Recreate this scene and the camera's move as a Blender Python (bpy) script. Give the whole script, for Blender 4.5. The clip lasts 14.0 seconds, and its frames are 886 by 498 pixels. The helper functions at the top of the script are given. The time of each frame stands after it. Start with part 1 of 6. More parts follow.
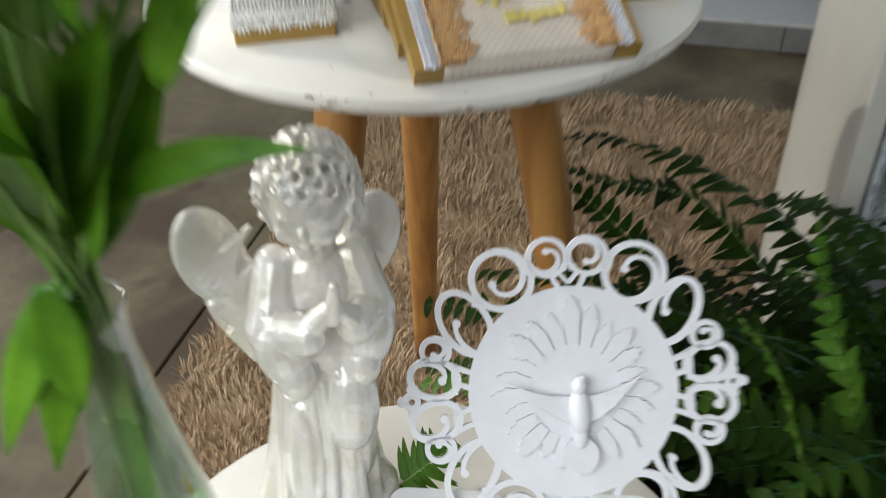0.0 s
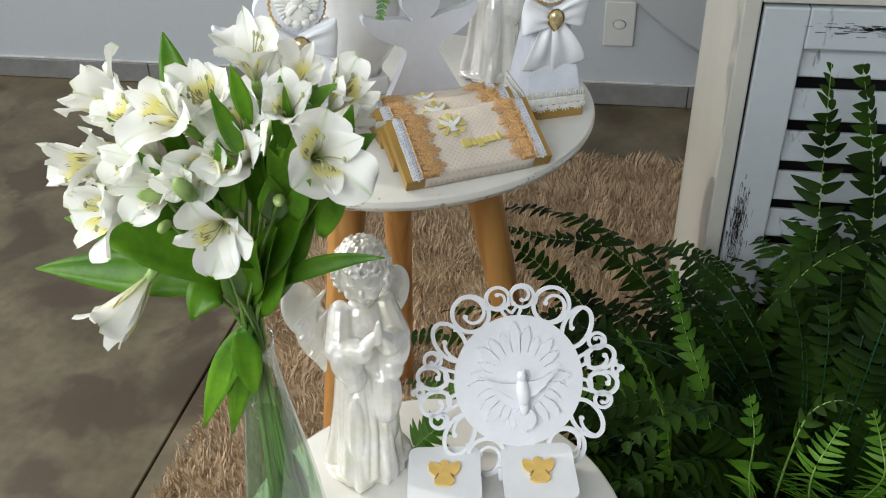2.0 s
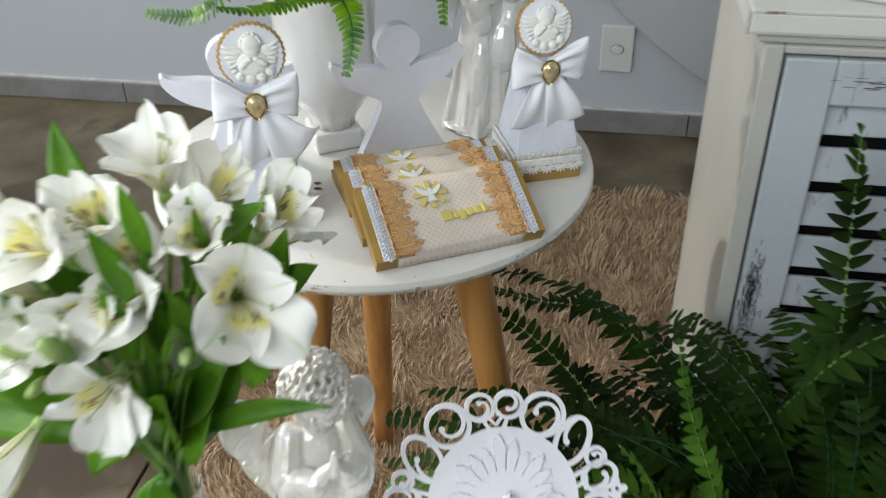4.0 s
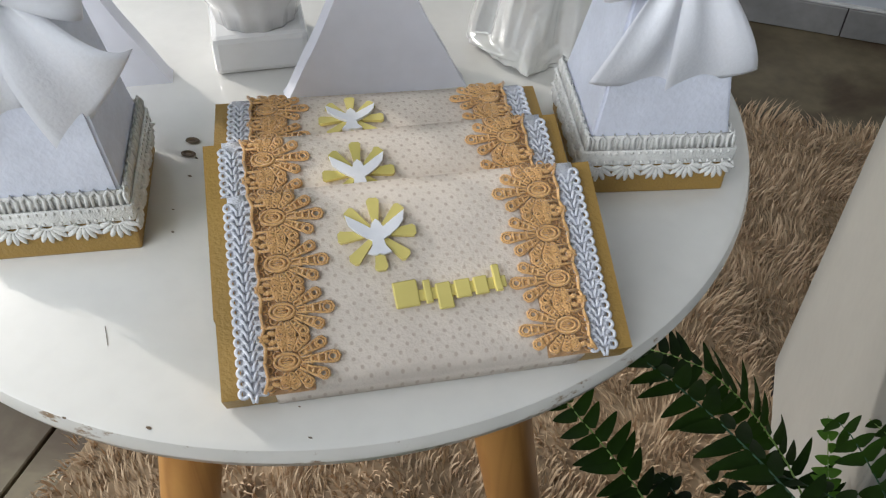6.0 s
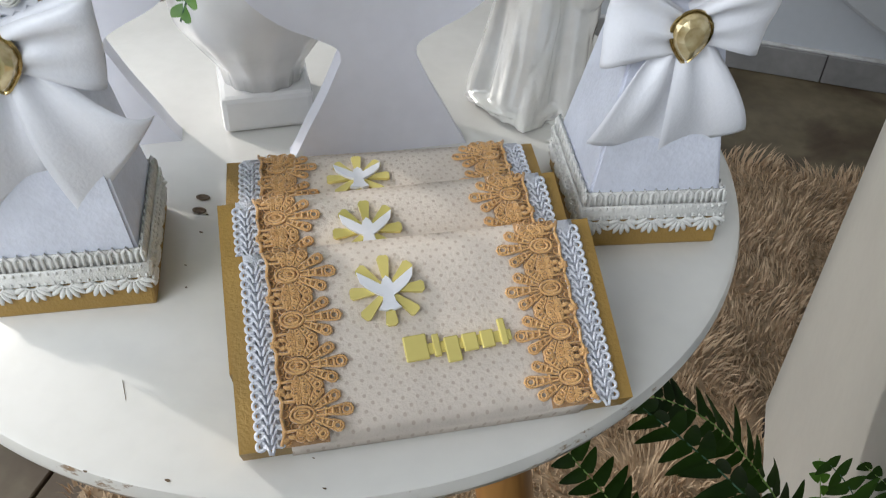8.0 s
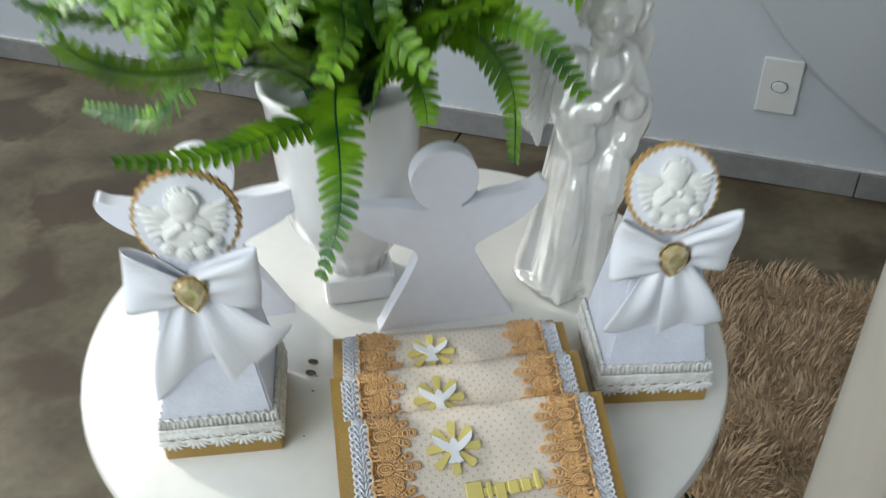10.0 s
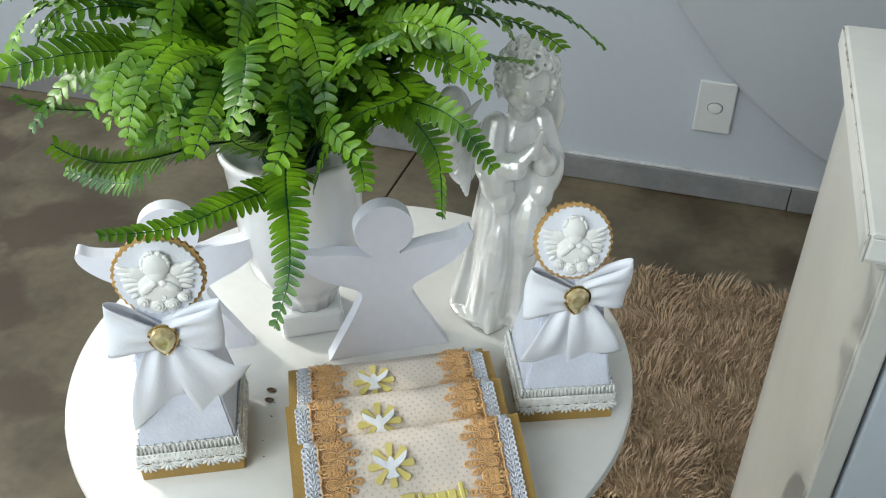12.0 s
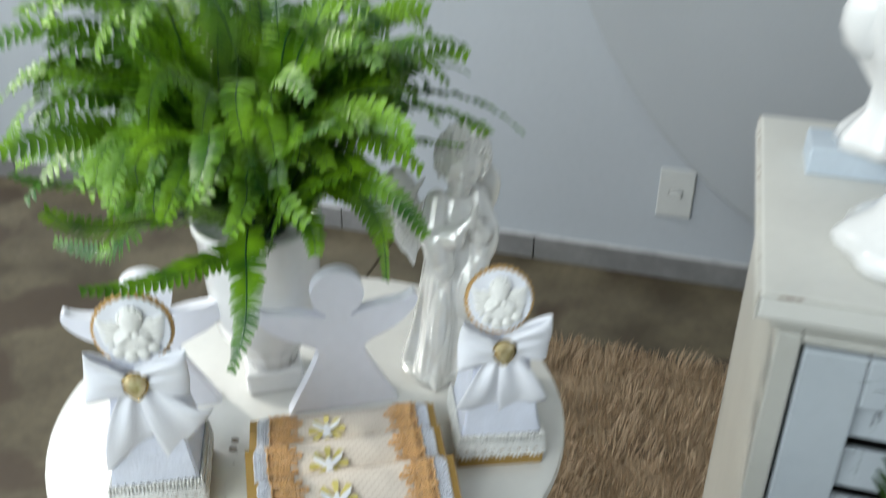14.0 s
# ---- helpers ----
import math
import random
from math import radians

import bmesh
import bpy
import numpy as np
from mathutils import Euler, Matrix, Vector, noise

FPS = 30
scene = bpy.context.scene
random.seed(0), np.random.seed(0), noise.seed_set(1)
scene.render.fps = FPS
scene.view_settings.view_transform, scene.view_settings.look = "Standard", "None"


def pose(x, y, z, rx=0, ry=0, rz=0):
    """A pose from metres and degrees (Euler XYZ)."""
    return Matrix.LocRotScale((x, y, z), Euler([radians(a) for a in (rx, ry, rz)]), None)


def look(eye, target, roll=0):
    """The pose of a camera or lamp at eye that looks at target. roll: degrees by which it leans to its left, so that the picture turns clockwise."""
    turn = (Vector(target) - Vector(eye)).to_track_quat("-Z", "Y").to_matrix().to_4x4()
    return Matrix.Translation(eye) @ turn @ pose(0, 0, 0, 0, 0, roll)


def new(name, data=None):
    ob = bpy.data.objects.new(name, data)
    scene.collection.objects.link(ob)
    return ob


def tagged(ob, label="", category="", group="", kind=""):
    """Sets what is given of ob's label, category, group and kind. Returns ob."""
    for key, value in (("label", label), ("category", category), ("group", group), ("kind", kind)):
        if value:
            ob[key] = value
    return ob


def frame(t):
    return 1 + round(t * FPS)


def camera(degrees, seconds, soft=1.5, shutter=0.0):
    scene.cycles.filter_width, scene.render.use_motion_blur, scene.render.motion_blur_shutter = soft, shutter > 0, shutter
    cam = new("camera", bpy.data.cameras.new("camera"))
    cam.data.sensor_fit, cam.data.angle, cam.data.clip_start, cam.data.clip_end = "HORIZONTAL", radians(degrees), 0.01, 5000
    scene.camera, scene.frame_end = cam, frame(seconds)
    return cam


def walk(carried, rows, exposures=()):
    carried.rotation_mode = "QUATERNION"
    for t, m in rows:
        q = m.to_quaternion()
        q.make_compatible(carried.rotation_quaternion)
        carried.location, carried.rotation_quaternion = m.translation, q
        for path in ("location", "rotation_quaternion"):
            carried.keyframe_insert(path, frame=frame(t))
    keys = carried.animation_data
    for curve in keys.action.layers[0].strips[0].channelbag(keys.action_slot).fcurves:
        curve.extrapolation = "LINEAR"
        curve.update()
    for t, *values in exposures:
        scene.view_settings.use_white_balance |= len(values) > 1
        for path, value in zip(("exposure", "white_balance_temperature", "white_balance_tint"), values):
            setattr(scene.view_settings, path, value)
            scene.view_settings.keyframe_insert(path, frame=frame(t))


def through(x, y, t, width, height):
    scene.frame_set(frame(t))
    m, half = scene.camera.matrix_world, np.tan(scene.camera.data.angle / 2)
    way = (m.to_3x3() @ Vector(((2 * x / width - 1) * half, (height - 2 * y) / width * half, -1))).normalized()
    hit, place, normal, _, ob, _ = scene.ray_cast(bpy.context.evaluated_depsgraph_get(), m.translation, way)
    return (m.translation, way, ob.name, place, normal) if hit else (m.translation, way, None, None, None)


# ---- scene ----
cam = camera(52.84, 14.0, soft=1.1, shutter=0.8)
ROWS = [
    (0.0, 0.1773, -0.6178, 0.7810, 53.47, 1.05, 14.36),
    (0.5, 0.2036, -0.7295, 0.8760, 55.40, 1.25, 12.57),
    (1.0, 0.2148, -0.8003, 0.9278, 55.20, 1.11, 11.13),
    (1.5, 0.2146, -0.8298, 0.9546, 55.86, 2.18, 10.69),
    (2.0, 0.2035, -0.8297, 0.9492, 55.79, 1.66, 10.06),
    (2.5, 0.1999, -0.8216, 0.9526, 55.84, 1.52, 9.85),
    (3.0, 0.1999, -0.8086, 0.9576, 56.49, 1.95, 9.48),
    (3.5, 0.1992, -0.7856, 0.9599, 57.31, 1.37, 9.08),
    (6.0, 0.1593, -0.3256, 0.7983, 46.18, -1.43, 17.99),
    (6.5, 0.1540, -0.3248, 0.8035, 46.87, -1.37, 17.84),
    (7.0, 0.1499, -0.3260, 0.8052, 47.48, -1.78, 17.18),
    (9.3, 0.1614, -0.3513, 0.8482, 52.31, -0.93, 17.63),
    (9.5, 0.1620, -0.3562, 0.8602, 53.10, -0.59, 17.83),
    (10.0, 0.1743, -0.4005, 0.9276, 54.11, 0.58, 19.97),
    (10.5, 0.1967, -0.4380, 0.9874, 53.49, 0.58, 19.37),
    (11.0, 0.2016, -0.4392, 0.9940, 54.17, 0.17, 18.22),
    (11.5, 0.2056, -0.4387, 0.9935, 54.33, -0.16, 17.85),
    (12.0, 0.2077, -0.4402, 0.9931, 54.33, -0.01, 17.68),
    (12.5, 0.2085, -0.4401, 0.9921, 54.43, -0.18, 17.72),
    (13.0, 0.2113, -0.4423, 0.9952, 55.04, -0.01, 17.63),
    (13.5, 0.2241, -0.4547, 0.9922, 55.81, -0.29, 17.49),
    (13.7, 0.2362, -0.4644, 0.9938, 56.51, -0.28, 17.48),
    (14.0, 0.2613, -0.4990, 1.0180, 60.14, -0.10, 17.10),
]
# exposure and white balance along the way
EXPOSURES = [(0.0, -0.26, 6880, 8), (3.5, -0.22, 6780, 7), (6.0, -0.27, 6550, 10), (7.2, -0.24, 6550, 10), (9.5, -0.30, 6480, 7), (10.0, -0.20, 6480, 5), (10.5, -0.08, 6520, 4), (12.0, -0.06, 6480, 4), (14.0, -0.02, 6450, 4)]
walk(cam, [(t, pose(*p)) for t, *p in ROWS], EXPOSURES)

from mathutils import geometry

# ---- light ----
world = bpy.data.worlds.new("sky")
scene.world = world
world.use_nodes = True
wn = world.node_tree.nodes
sky = wn.new("ShaderNodeTexSky")
sky.sky_type = "NISHITA"
sky.sun_disc = False
SUN_UP, SUN_TURN = 31, -77
sky.sun_elevation, sky.sun_rotation = radians(SUN_UP), radians(SUN_TURN)
world.node_tree.links.new(sky.outputs[0], wn["Background"].inputs[0])
wn["Background"].inputs[1].default_value = 0.12


sun = bpy.data.lights.new("sun", "SUN")
sun.energy, sun.angle, sun.color = 1.5, radians(1.2), (1.0, 0.96, 0.90)
sun_from = Vector((math.sin(radians(SUN_TURN)) * math.cos(radians(SUN_UP)), math.cos(radians(SUN_TURN)) * math.cos(radians(SUN_UP)), math.sin(radians(SUN_UP))))
new("sun", sun).matrix_basis = look(sun_from * 8, (0, 0, 0))


def window_light(name, m, w, h, watts, colour):
    lamp = bpy.data.lights.new(name, "AREA")
    lamp.shape, lamp.size, lamp.size_y = "RECTANGLE", w, h
    lamp.energy, lamp.color = watts, colour
    ob = new(name, lamp)
    ob.matrix_basis = m
    return ob


SKY_NW, SKY_SW, SKY_S = 24.0, 22.0, 60.0
window_light("daylight_north_west", look((-2.25, 0.50, 1.80), (0.0, 0.0, 0.60)), 0.95, 1.0, SKY_NW, (1.0, 0.97, 0.93))
window_light("daylight_south_west", look((-2.25, -1.25, 1.45), (0.0, -0.1, 0.60)), 1.3, 1.7, SKY_SW, (0.92, 0.96, 1.0))
window_light("daylight_south", look((-0.62, -2.10, 1.85), (0.0, 0.0, 0.55)), 2.2, 1.2, SKY_S, (0.92, 0.965, 1.0))


# ---- materials ----
def material(name, colour, rough=0.5, metal=0.0, vary=0.12, scale=18.0, bump=0.15, fine=160.0, second=None, **more):
    """Two scales of variation round one colour: broad patches, fine grain, and fine relief."""
    m = bpy.data.materials.new(name)
    m.use_nodes = True
    n, link = m.node_tree.nodes, m.node_tree.links
    b = n["Principled BSDF"]
    co = n.new("ShaderNodeTexCoord")
    broad = n.new("ShaderNodeTexNoise")
    broad.inputs["Scale"].default_value, broad.inputs["Detail"].default_value = scale, 4
    grain = n.new("ShaderNodeTexNoise")
    grain.inputs["Scale"].default_value, grain.inputs["Detail"].default_value = fine, 3
    link.new(co.outputs["Object"], broad.inputs["Vector"])
    link.new(co.outputs["Object"], grain.inputs["Vector"])
    ramp = n.new("ShaderNodeValToRGB")
    other = second or tuple(c * (1 - 2 * vary) for c in colour)
    ramp.color_ramp.elements[0].position, ramp.color_ramp.elements[1].position = 0.32, 0.68
    ramp.color_ramp.elements[0].color = (*other, 1)
    ramp.color_ramp.elements[1].color = (*colour, 1)
    link.new(broad.outputs["Fac"], ramp.inputs["Fac"])
    mix = n.new("ShaderNodeMix")
    mix.data_type, mix.blend_type = "RGBA", "MULTIPLY"
    mix.inputs[0].default_value = min(1.0, vary * 2)
    link.new(ramp.outputs["Color"], mix.inputs[6])
    shade = n.new("ShaderNodeValToRGB")
    shade.color_ramp.elements[0].color, shade.color_ramp.elements[1].color = (0.6, 0.6, 0.6, 1), (1, 1, 1, 1)
    shade.color_ramp.elements[0].position, shade.color_ramp.elements[1].position = 0.3, 0.6
    link.new(grain.outputs["Fac"], shade.inputs["Fac"])
    link.new(shade.outputs["Color"], mix.inputs[7])
    link.new(mix.outputs[2], b.inputs["Base Color"])
    b.inputs["Roughness"].default_value, b.inputs["Metallic"].default_value = rough, metal
    if bump:
        relief = n.new("ShaderNodeBump")
        relief.inputs["Strength"].default_value, relief.inputs["Distance"].default_value = bump, 0.002
        link.new(grain.outputs["Fac"], relief.inputs["Height"])
        link.new(relief.outputs["Normal"], b.inputs["Normal"])
    for key, value in more.items():
        b.inputs[key.replace("_", " ")].default_value = value
    return m


def distressed(name, paint, bare, amount, rough=0.35, streak=(6, 6, 40)):
    """Paint rubbed through to what lies under it."""
    m = material(name, paint, rough, vary=0.04, scale=9, bump=0.08, fine=90)
    n, link = m.node_tree.nodes, m.node_tree.links
    b = n["Principled BSDF"]
    co, mapping, wear = n.new("ShaderNodeTexCoord"), n.new("ShaderNodeMapping"), n.new("ShaderNodeTexNoise")
    mapping.inputs["Scale"].default_value = streak
    wear.inputs["Scale"].default_value, wear.inputs["Detail"].default_value, wear.inputs["Roughness"].default_value = 1.6, 8, 0.7
    link.new(co.outputs["Object"], mapping.inputs["Vector"])
    link.new(mapping.outputs["Vector"], wear.inputs["Vector"])
    ramp = n.new("ShaderNodeValToRGB")
    ramp.color_ramp.elements[0].position, ramp.color_ramp.elements[1].position = amount, amount + 0.05
    link.new(wear.outputs["Fac"], ramp.inputs["Fac"])
    mix = n.new("ShaderNodeMix")
    mix.data_type = "RGBA"
    old = b.inputs["Base Color"].links[0].from_socket
    link.new(ramp.outputs["Color"], mix.inputs[0])
    link.new(old, mix.inputs[6])
    mix.inputs[7].default_value = (*bare, 1)
    link.new(mix.outputs[2], b.inputs["Base Color"])
    return m


def concrete():
    m = material("burnished_cement", (0.185, 0.153, 0.096), 0.42, vary=0.24, scale=6.5, bump=0.14, fine=55, second=(0.075, 0.057, 0.032))
    n, link = m.node_tree.nodes, m.node_tree.links
    b = n["Principled BSDF"]
    co, stain, cloud = n.new("ShaderNodeTexCoord"), n.new("ShaderNodeTexNoise"), n.new("ShaderNodeTexNoise")
    stain.inputs["Scale"].default_value, stain.inputs["Detail"].default_value, stain.inputs["Distortion"].default_value = 4.6, 11, 0.5
    link.new(co.outputs["Object"], stain.inputs["Vector"])
    ramp = n.new("ShaderNodeValToRGB")
    ramp.color_ramp.elements[0].position, ramp.color_ramp.elements[1].position = 0.53, 0.60
    link.new(stain.outputs["Fac"], ramp.inputs["Fac"])
    mix = n.new("ShaderNodeMix")
    mix.data_type = "RGBA"
    old = b.inputs["Base Color"].links[0].from_socket
    scaled = n.new("ShaderNodeMath")
    scaled.operation = "MULTIPLY"
    scaled.inputs[1].default_value = 0.85
    link.new(ramp.outputs["Color"], scaled.inputs[0])
    link.new(scaled.outputs[0], mix.inputs[0])
    link.new(old, mix.inputs[6])
    mix.inputs[7].default_value = (0.060, 0.038, 0.022, 1)
    link.new(mix.outputs[2], b.inputs["Base Color"])
    return m


def wood(name, light, dark, along=(30, 30, 2.2)):
    m = material(name, light, 0.42, vary=0.1, scale=14, bump=0.1, fine=120)
    n, link = m.node_tree.nodes, m.node_tree.links
    b = n["Principled BSDF"]
    co, mapping, ring = n.new("ShaderNodeTexCoord"), n.new("ShaderNodeMapping"), n.new("ShaderNodeTexNoise")
    mapping.inputs["Scale"].default_value = along
    ring.inputs["Scale"].default_value, ring.inputs["Detail"].default_value, ring.inputs["Distortion"].default_value = 2.0, 6, 0.8
    link.new(co.outputs["Object"], mapping.inputs["Vector"])
    link.new(mapping.outputs["Vector"], ring.inputs["Vector"])
    ramp = n.new("ShaderNodeValToRGB")
    ramp.color_ramp.elements[0].position, ramp.color_ramp.elements[1].position = 0.38, 0.62
    ramp.color_ramp.elements[0].color, ramp.color_ramp.elements[1].color = (*dark, 1), (*light, 1)
    link.new(ring.outputs["Fac"], ramp.inputs["Fac"])
    link.new(ramp.outputs["Color"], b.inputs["Base Color"])
    return m


def leaf_material(name, bright, dark, rough=0.4, through=0.25, scale=30, gloss=0.5):
    m = material(name, bright, rough, vary=0.12, scale=scale, bump=0.1, fine=300, second=dark, Specular_IOR_Level=gloss)
    n, link = m.node_tree.nodes, m.node_tree.links
    b, out = n["Principled BSDF"], n["Material Output"]
    thin, both = n.new("ShaderNodeBsdfTranslucent"), n.new("ShaderNodeMixShader")
    link.new(b.inputs["Base Color"].links[0].from_socket, thin.inputs["Color"])
    both.inputs[0].default_value = through
    link.new(b.outputs[0], both.inputs[1])
    link.new(thin.outputs[0], both.inputs[2])
    link.new(both.outputs[0], out.inputs["Surface"])
    return m


def petal_material(name, inner):
    """White petal; the map runs across (u) and along (v) it. Inner petals: yellow throat with dark flecks; outer: green vein to the tip."""
    m = bpy.data.materials.new(name)
    m.use_nodes = True
    n, link = m.node_tree.nodes, m.node_tree.links
    b, out = n["Principled BSDF"], n["Material Output"]
    uv, sep = n.new("ShaderNodeUVMap"), n.new("ShaderNodeSeparateXYZ")
    link.new(uv.outputs[0], sep.inputs[0])

    def ramp(src, stops):
        r = n.new("ShaderNodeValToRGB")
        while len(r.color_ramp.elements) < len(stops):
            r.color_ramp.elements.new(0.5)
        for e, (p, c) in zip(r.color_ramp.elements, stops):
            e.position, e.color = p, (*c, 1)
        link.new(src, r.inputs["Fac"])
        return r.outputs["Color"]

    def blend(fac, a, c, kind="MIX"):
        x = n.new("ShaderNodeMix")
        x.data_type, x.blend_type = "RGBA", kind
        if fac is None:
            x.inputs[0].default_value = 1
        else:
            link.new(fac, x.inputs[0])
        link.new(a, x.inputs[6])
        if isinstance(c, tuple):
            x.inputs[7].default_value = (*c, 1)
        else:
            link.new(c, x.inputs[7])
        return x.outputs[2]

    k0, k1 = (0, 0, 0), (1, 1, 1)
    if inner:
        along = ramp(sep.outputs["Y"], [(0.0, (0.60, 0.66, 0.34)), (0.3, (0.82, 0.80, 0.55)), (0.58, (0.88, 0.82, 0.28)), (0.74, (0.93, 0.925, 0.88)), (1, (0.95, 0.95, 0.93))])
        fleck = n.new("ShaderNodeTexNoise")
        mapping = n.new("ShaderNodeMapping")
        mapping.inputs["Scale"].default_value = (13, 3.2, 1)
        link.new(uv.outputs[0], mapping.inputs["Vector"])
        link.new(mapping.outputs[0], fleck.inputs["Vector"])
        fleck.inputs["Scale"].default_value = 1.0
        spots = ramp(fleck.outputs["Fac"], [(0.0, k0), (0.595, k0), (0.63, (0.8, 0.8, 0.8))])
        zone = ramp(sep.outputs["Y"], [(0.0, k0), (0.3, k0), (0.42, k1), (0.68, k1), (0.76, k0)])
        both = n.new("ShaderNodeMath")
        both.operation = "MULTIPLY"
        link.new(spots, both.inputs[0])
        link.new(zone, both.inputs[1])
        colour = blend(both.outputs[0], along, (0.16, 0.08, 0.05))
    else:
        along = ramp(sep.outputs["Y"], [(0.0, (0.46, 0.60, 0.26)), (0.16, (0.72, 0.76, 0.52)), (0.30, (0.92, 0.88, 0.85)), (0.45, (0.95, 0.95, 0.935)), (0.965, (0.95, 0.95, 0.93)), (1, (0.74, 0.82, 0.56))])
        vein = ramp(sep.outputs["X"], [(0.0, k0), (0.43, k0), (0.5, (0.6, 0.6, 0.6)), (0.57, k0)])
        reach = ramp(sep.outputs["Y"], [(0.0, k0), (0.6, (0.2, 0.2, 0.2)), (1, k1)])
        both = n.new("ShaderNodeMath")
        both.operation = "MULTIPLY"
        link.new(vein, both.inputs[0])
        link.new(reach, both.inputs[1])
        colour = blend(both.outputs[0], along, (0.34, 0.55, 0.15))
    link.new(colour, b.inputs["Base Color"])
    b.inputs["Roughness"].default_value = 0.5
    veins = n.new("ShaderNodeTexNoise")
    vm = n.new("ShaderNodeMapping")
    vm.inputs["Scale"].default_value = (26, 2, 1)
    link.new(uv.outputs[0], vm.inputs["Vector"])
    link.new(vm.outputs[0], veins.inputs["Vector"])
    relief = n.new("ShaderNodeBump")
    relief.inputs["Strength"].default_value, relief.inputs["Distance"].default_value = 0.25, 0.001
    link.new(veins.outputs["Fac"], relief.inputs["Height"])
    link.new(relief.outputs["Normal"], b.inputs["Normal"])
    thin, mixed = n.new("ShaderNodeBsdfTranslucent"), n.new("ShaderNodeMixShader")
    link.new(colour, thin.inputs["Color"])
    mixed.inputs[0].default_value = 0.3
    link.new(b.outputs[0], mixed.inputs[1])
    link.new(thin.outputs[0], mixed.inputs[2])
    link.new(mixed.outputs[0], out.inputs["Surface"])
    return m


def dotted(name, ground, dot, step=0.0036):
    """Cotton with a small regular dot."""
    m = material(name, ground, 0.8, vary=0.05, scale=60, bump=0.25, fine=900)
    n, link = m.node_tree.nodes, m.node_tree.links
    b = n["Principled BSDF"]
    co, cells = n.new("ShaderNodeTexCoord"), n.new("ShaderNodeTexVoronoi")
    mapping = n.new("ShaderNodeMapping")
    mapping.inputs["Rotation"].default_value = (radians(14), 0, radians(45))
    cells.voronoi_dimensions = "2D"
    cells.inputs["Scale"].default_value, cells.inputs["Randomness"].default_value = 1 / step, 0.0
    link.new(co.outputs["Object"], mapping.inputs["Vector"])
    link.new(mapping.outputs[0], cells.inputs["Vector"])
    ramp = n.new("ShaderNodeValToRGB")
    ramp.color_ramp.elements[0].position, ramp.color_ramp.elements[1].position = 0.14, 0.21
    ramp.color_ramp.elements[0].color, ramp.color_ramp.elements[1].color = (0.75, 0.75, 0.75, 1), (0, 0, 0, 1)
    link.new(cells.outputs["Distance"], ramp.inputs["Fac"])
    mix = n.new("ShaderNodeMix")
    mix.data_type = "RGBA"
    old = b.inputs["Base Color"].links[0].from_socket
    link.new(ramp.outputs["Color"], mix.inputs[0])
    link.new(old, mix.inputs[6])
    mix.inputs[7].default_value = (*dot, 1)
    link.new(mix.outputs[2], b.inputs["Base Color"])
    return m


def glass(name, colour=(0.93, 0.97, 0.95), rough=0.02, ior=1.45):
    m = bpy.data.materials.new(name)
    m.use_nodes = True
    b = m.node_tree.nodes["Principled BSDF"]
    b.inputs["Base Color"].default_value = (*colour, 1)
    b.inputs["Roughness"].default_value, b.inputs["IOR"].default_value = rough, ior
    b.inputs["Transmission Weight"].default_value = 1.0
    return m


def thin_glass(name, tint, gloss, film, cloud):
    """A clear wall that shines towards its rims; film, cloud: colour and share of a cloudy film on it."""
    m = bpy.data.materials.new(name)
    m.use_nodes = True
    n, link = m.node_tree.nodes, m.node_tree.links
    clear, shine, facing, power, both = n.new("ShaderNodeBsdfTransparent"), n.new("ShaderNodeBsdfGlossy"), n.new("ShaderNodeLayerWeight"), n.new("ShaderNodeMath"), n.new("ShaderNodeMixShader")
    clear.inputs["Color"].default_value = (*tint, 1)
    shine.inputs["Roughness"].default_value = 0.04
    facing.inputs["Blend"].default_value = 0.28
    power.operation = "MULTIPLY"
    power.inputs[1].default_value = gloss
    link.new(facing.outputs["Facing"], power.inputs[0])
    link.new(power.outputs[0], both.inputs[0])
    murk, hazy = n.new("ShaderNodeBsdfDiffuse"), n.new("ShaderNodeMixShader")
    murk.inputs["Color"].default_value = (*film, 1)
    hazy.inputs[0].default_value = cloud
    link.new(clear.outputs[0], hazy.inputs[1])
    link.new(murk.outputs[0], hazy.inputs[2])
    link.new(hazy.outputs[0], both.inputs[1])
    link.new(shine.outputs[0], both.inputs[2])
    link.new(both.outputs[0], n["Material Output"].inputs["Surface"])
    return m


M_WALL = material("wall_paint", (0.47, 0.50, 0.54), 0.75, vary=0.03, scale=2.2, bump=0.12, fine=70)
M_CEIL = material("ceiling_paint", (0.78, 0.78, 0.77), 0.85, vary=0.03, scale=2, bump=0.1, fine=60)
M_BASE = material("grey_skirting", (0.24, 0.235, 0.235), 0.5, vary=0.12, scale=14, bump=0.15, fine=70)
M_BASE_TOP = material("skirting_grout", (0.62, 0.62, 0.62), 0.8, vary=0.15, scale=30, bump=0.3, fine=110)
M_FLOOR = concrete()
M_RUST = material("rusty_screw", (0.20, 0.14, 0.09), 0.5, 0.4, vary=0.25, scale=400)
M_JOINT = material("joint_dirt", (0.06, 0.05, 0.042), 0.9, vary=0.15, scale=30)
M_PANEL = material("backdrop_cloth", (0.42, 0.44, 0.465), 0.8, vary=0.03, scale=3, bump=0.3, fine=260)
M_TABLE = distressed("white_table_paint", (0.80, 0.79, 0.76), (0.40, 0.33, 0.25), 0.70, 0.24, (9, 9, 9))
M_TABLE_EDGE = distressed("worn_table_edge", (0.79, 0.77, 0.73), (0.30, 0.20, 0.12), 0.585, 0.4, (26, 26, 60))
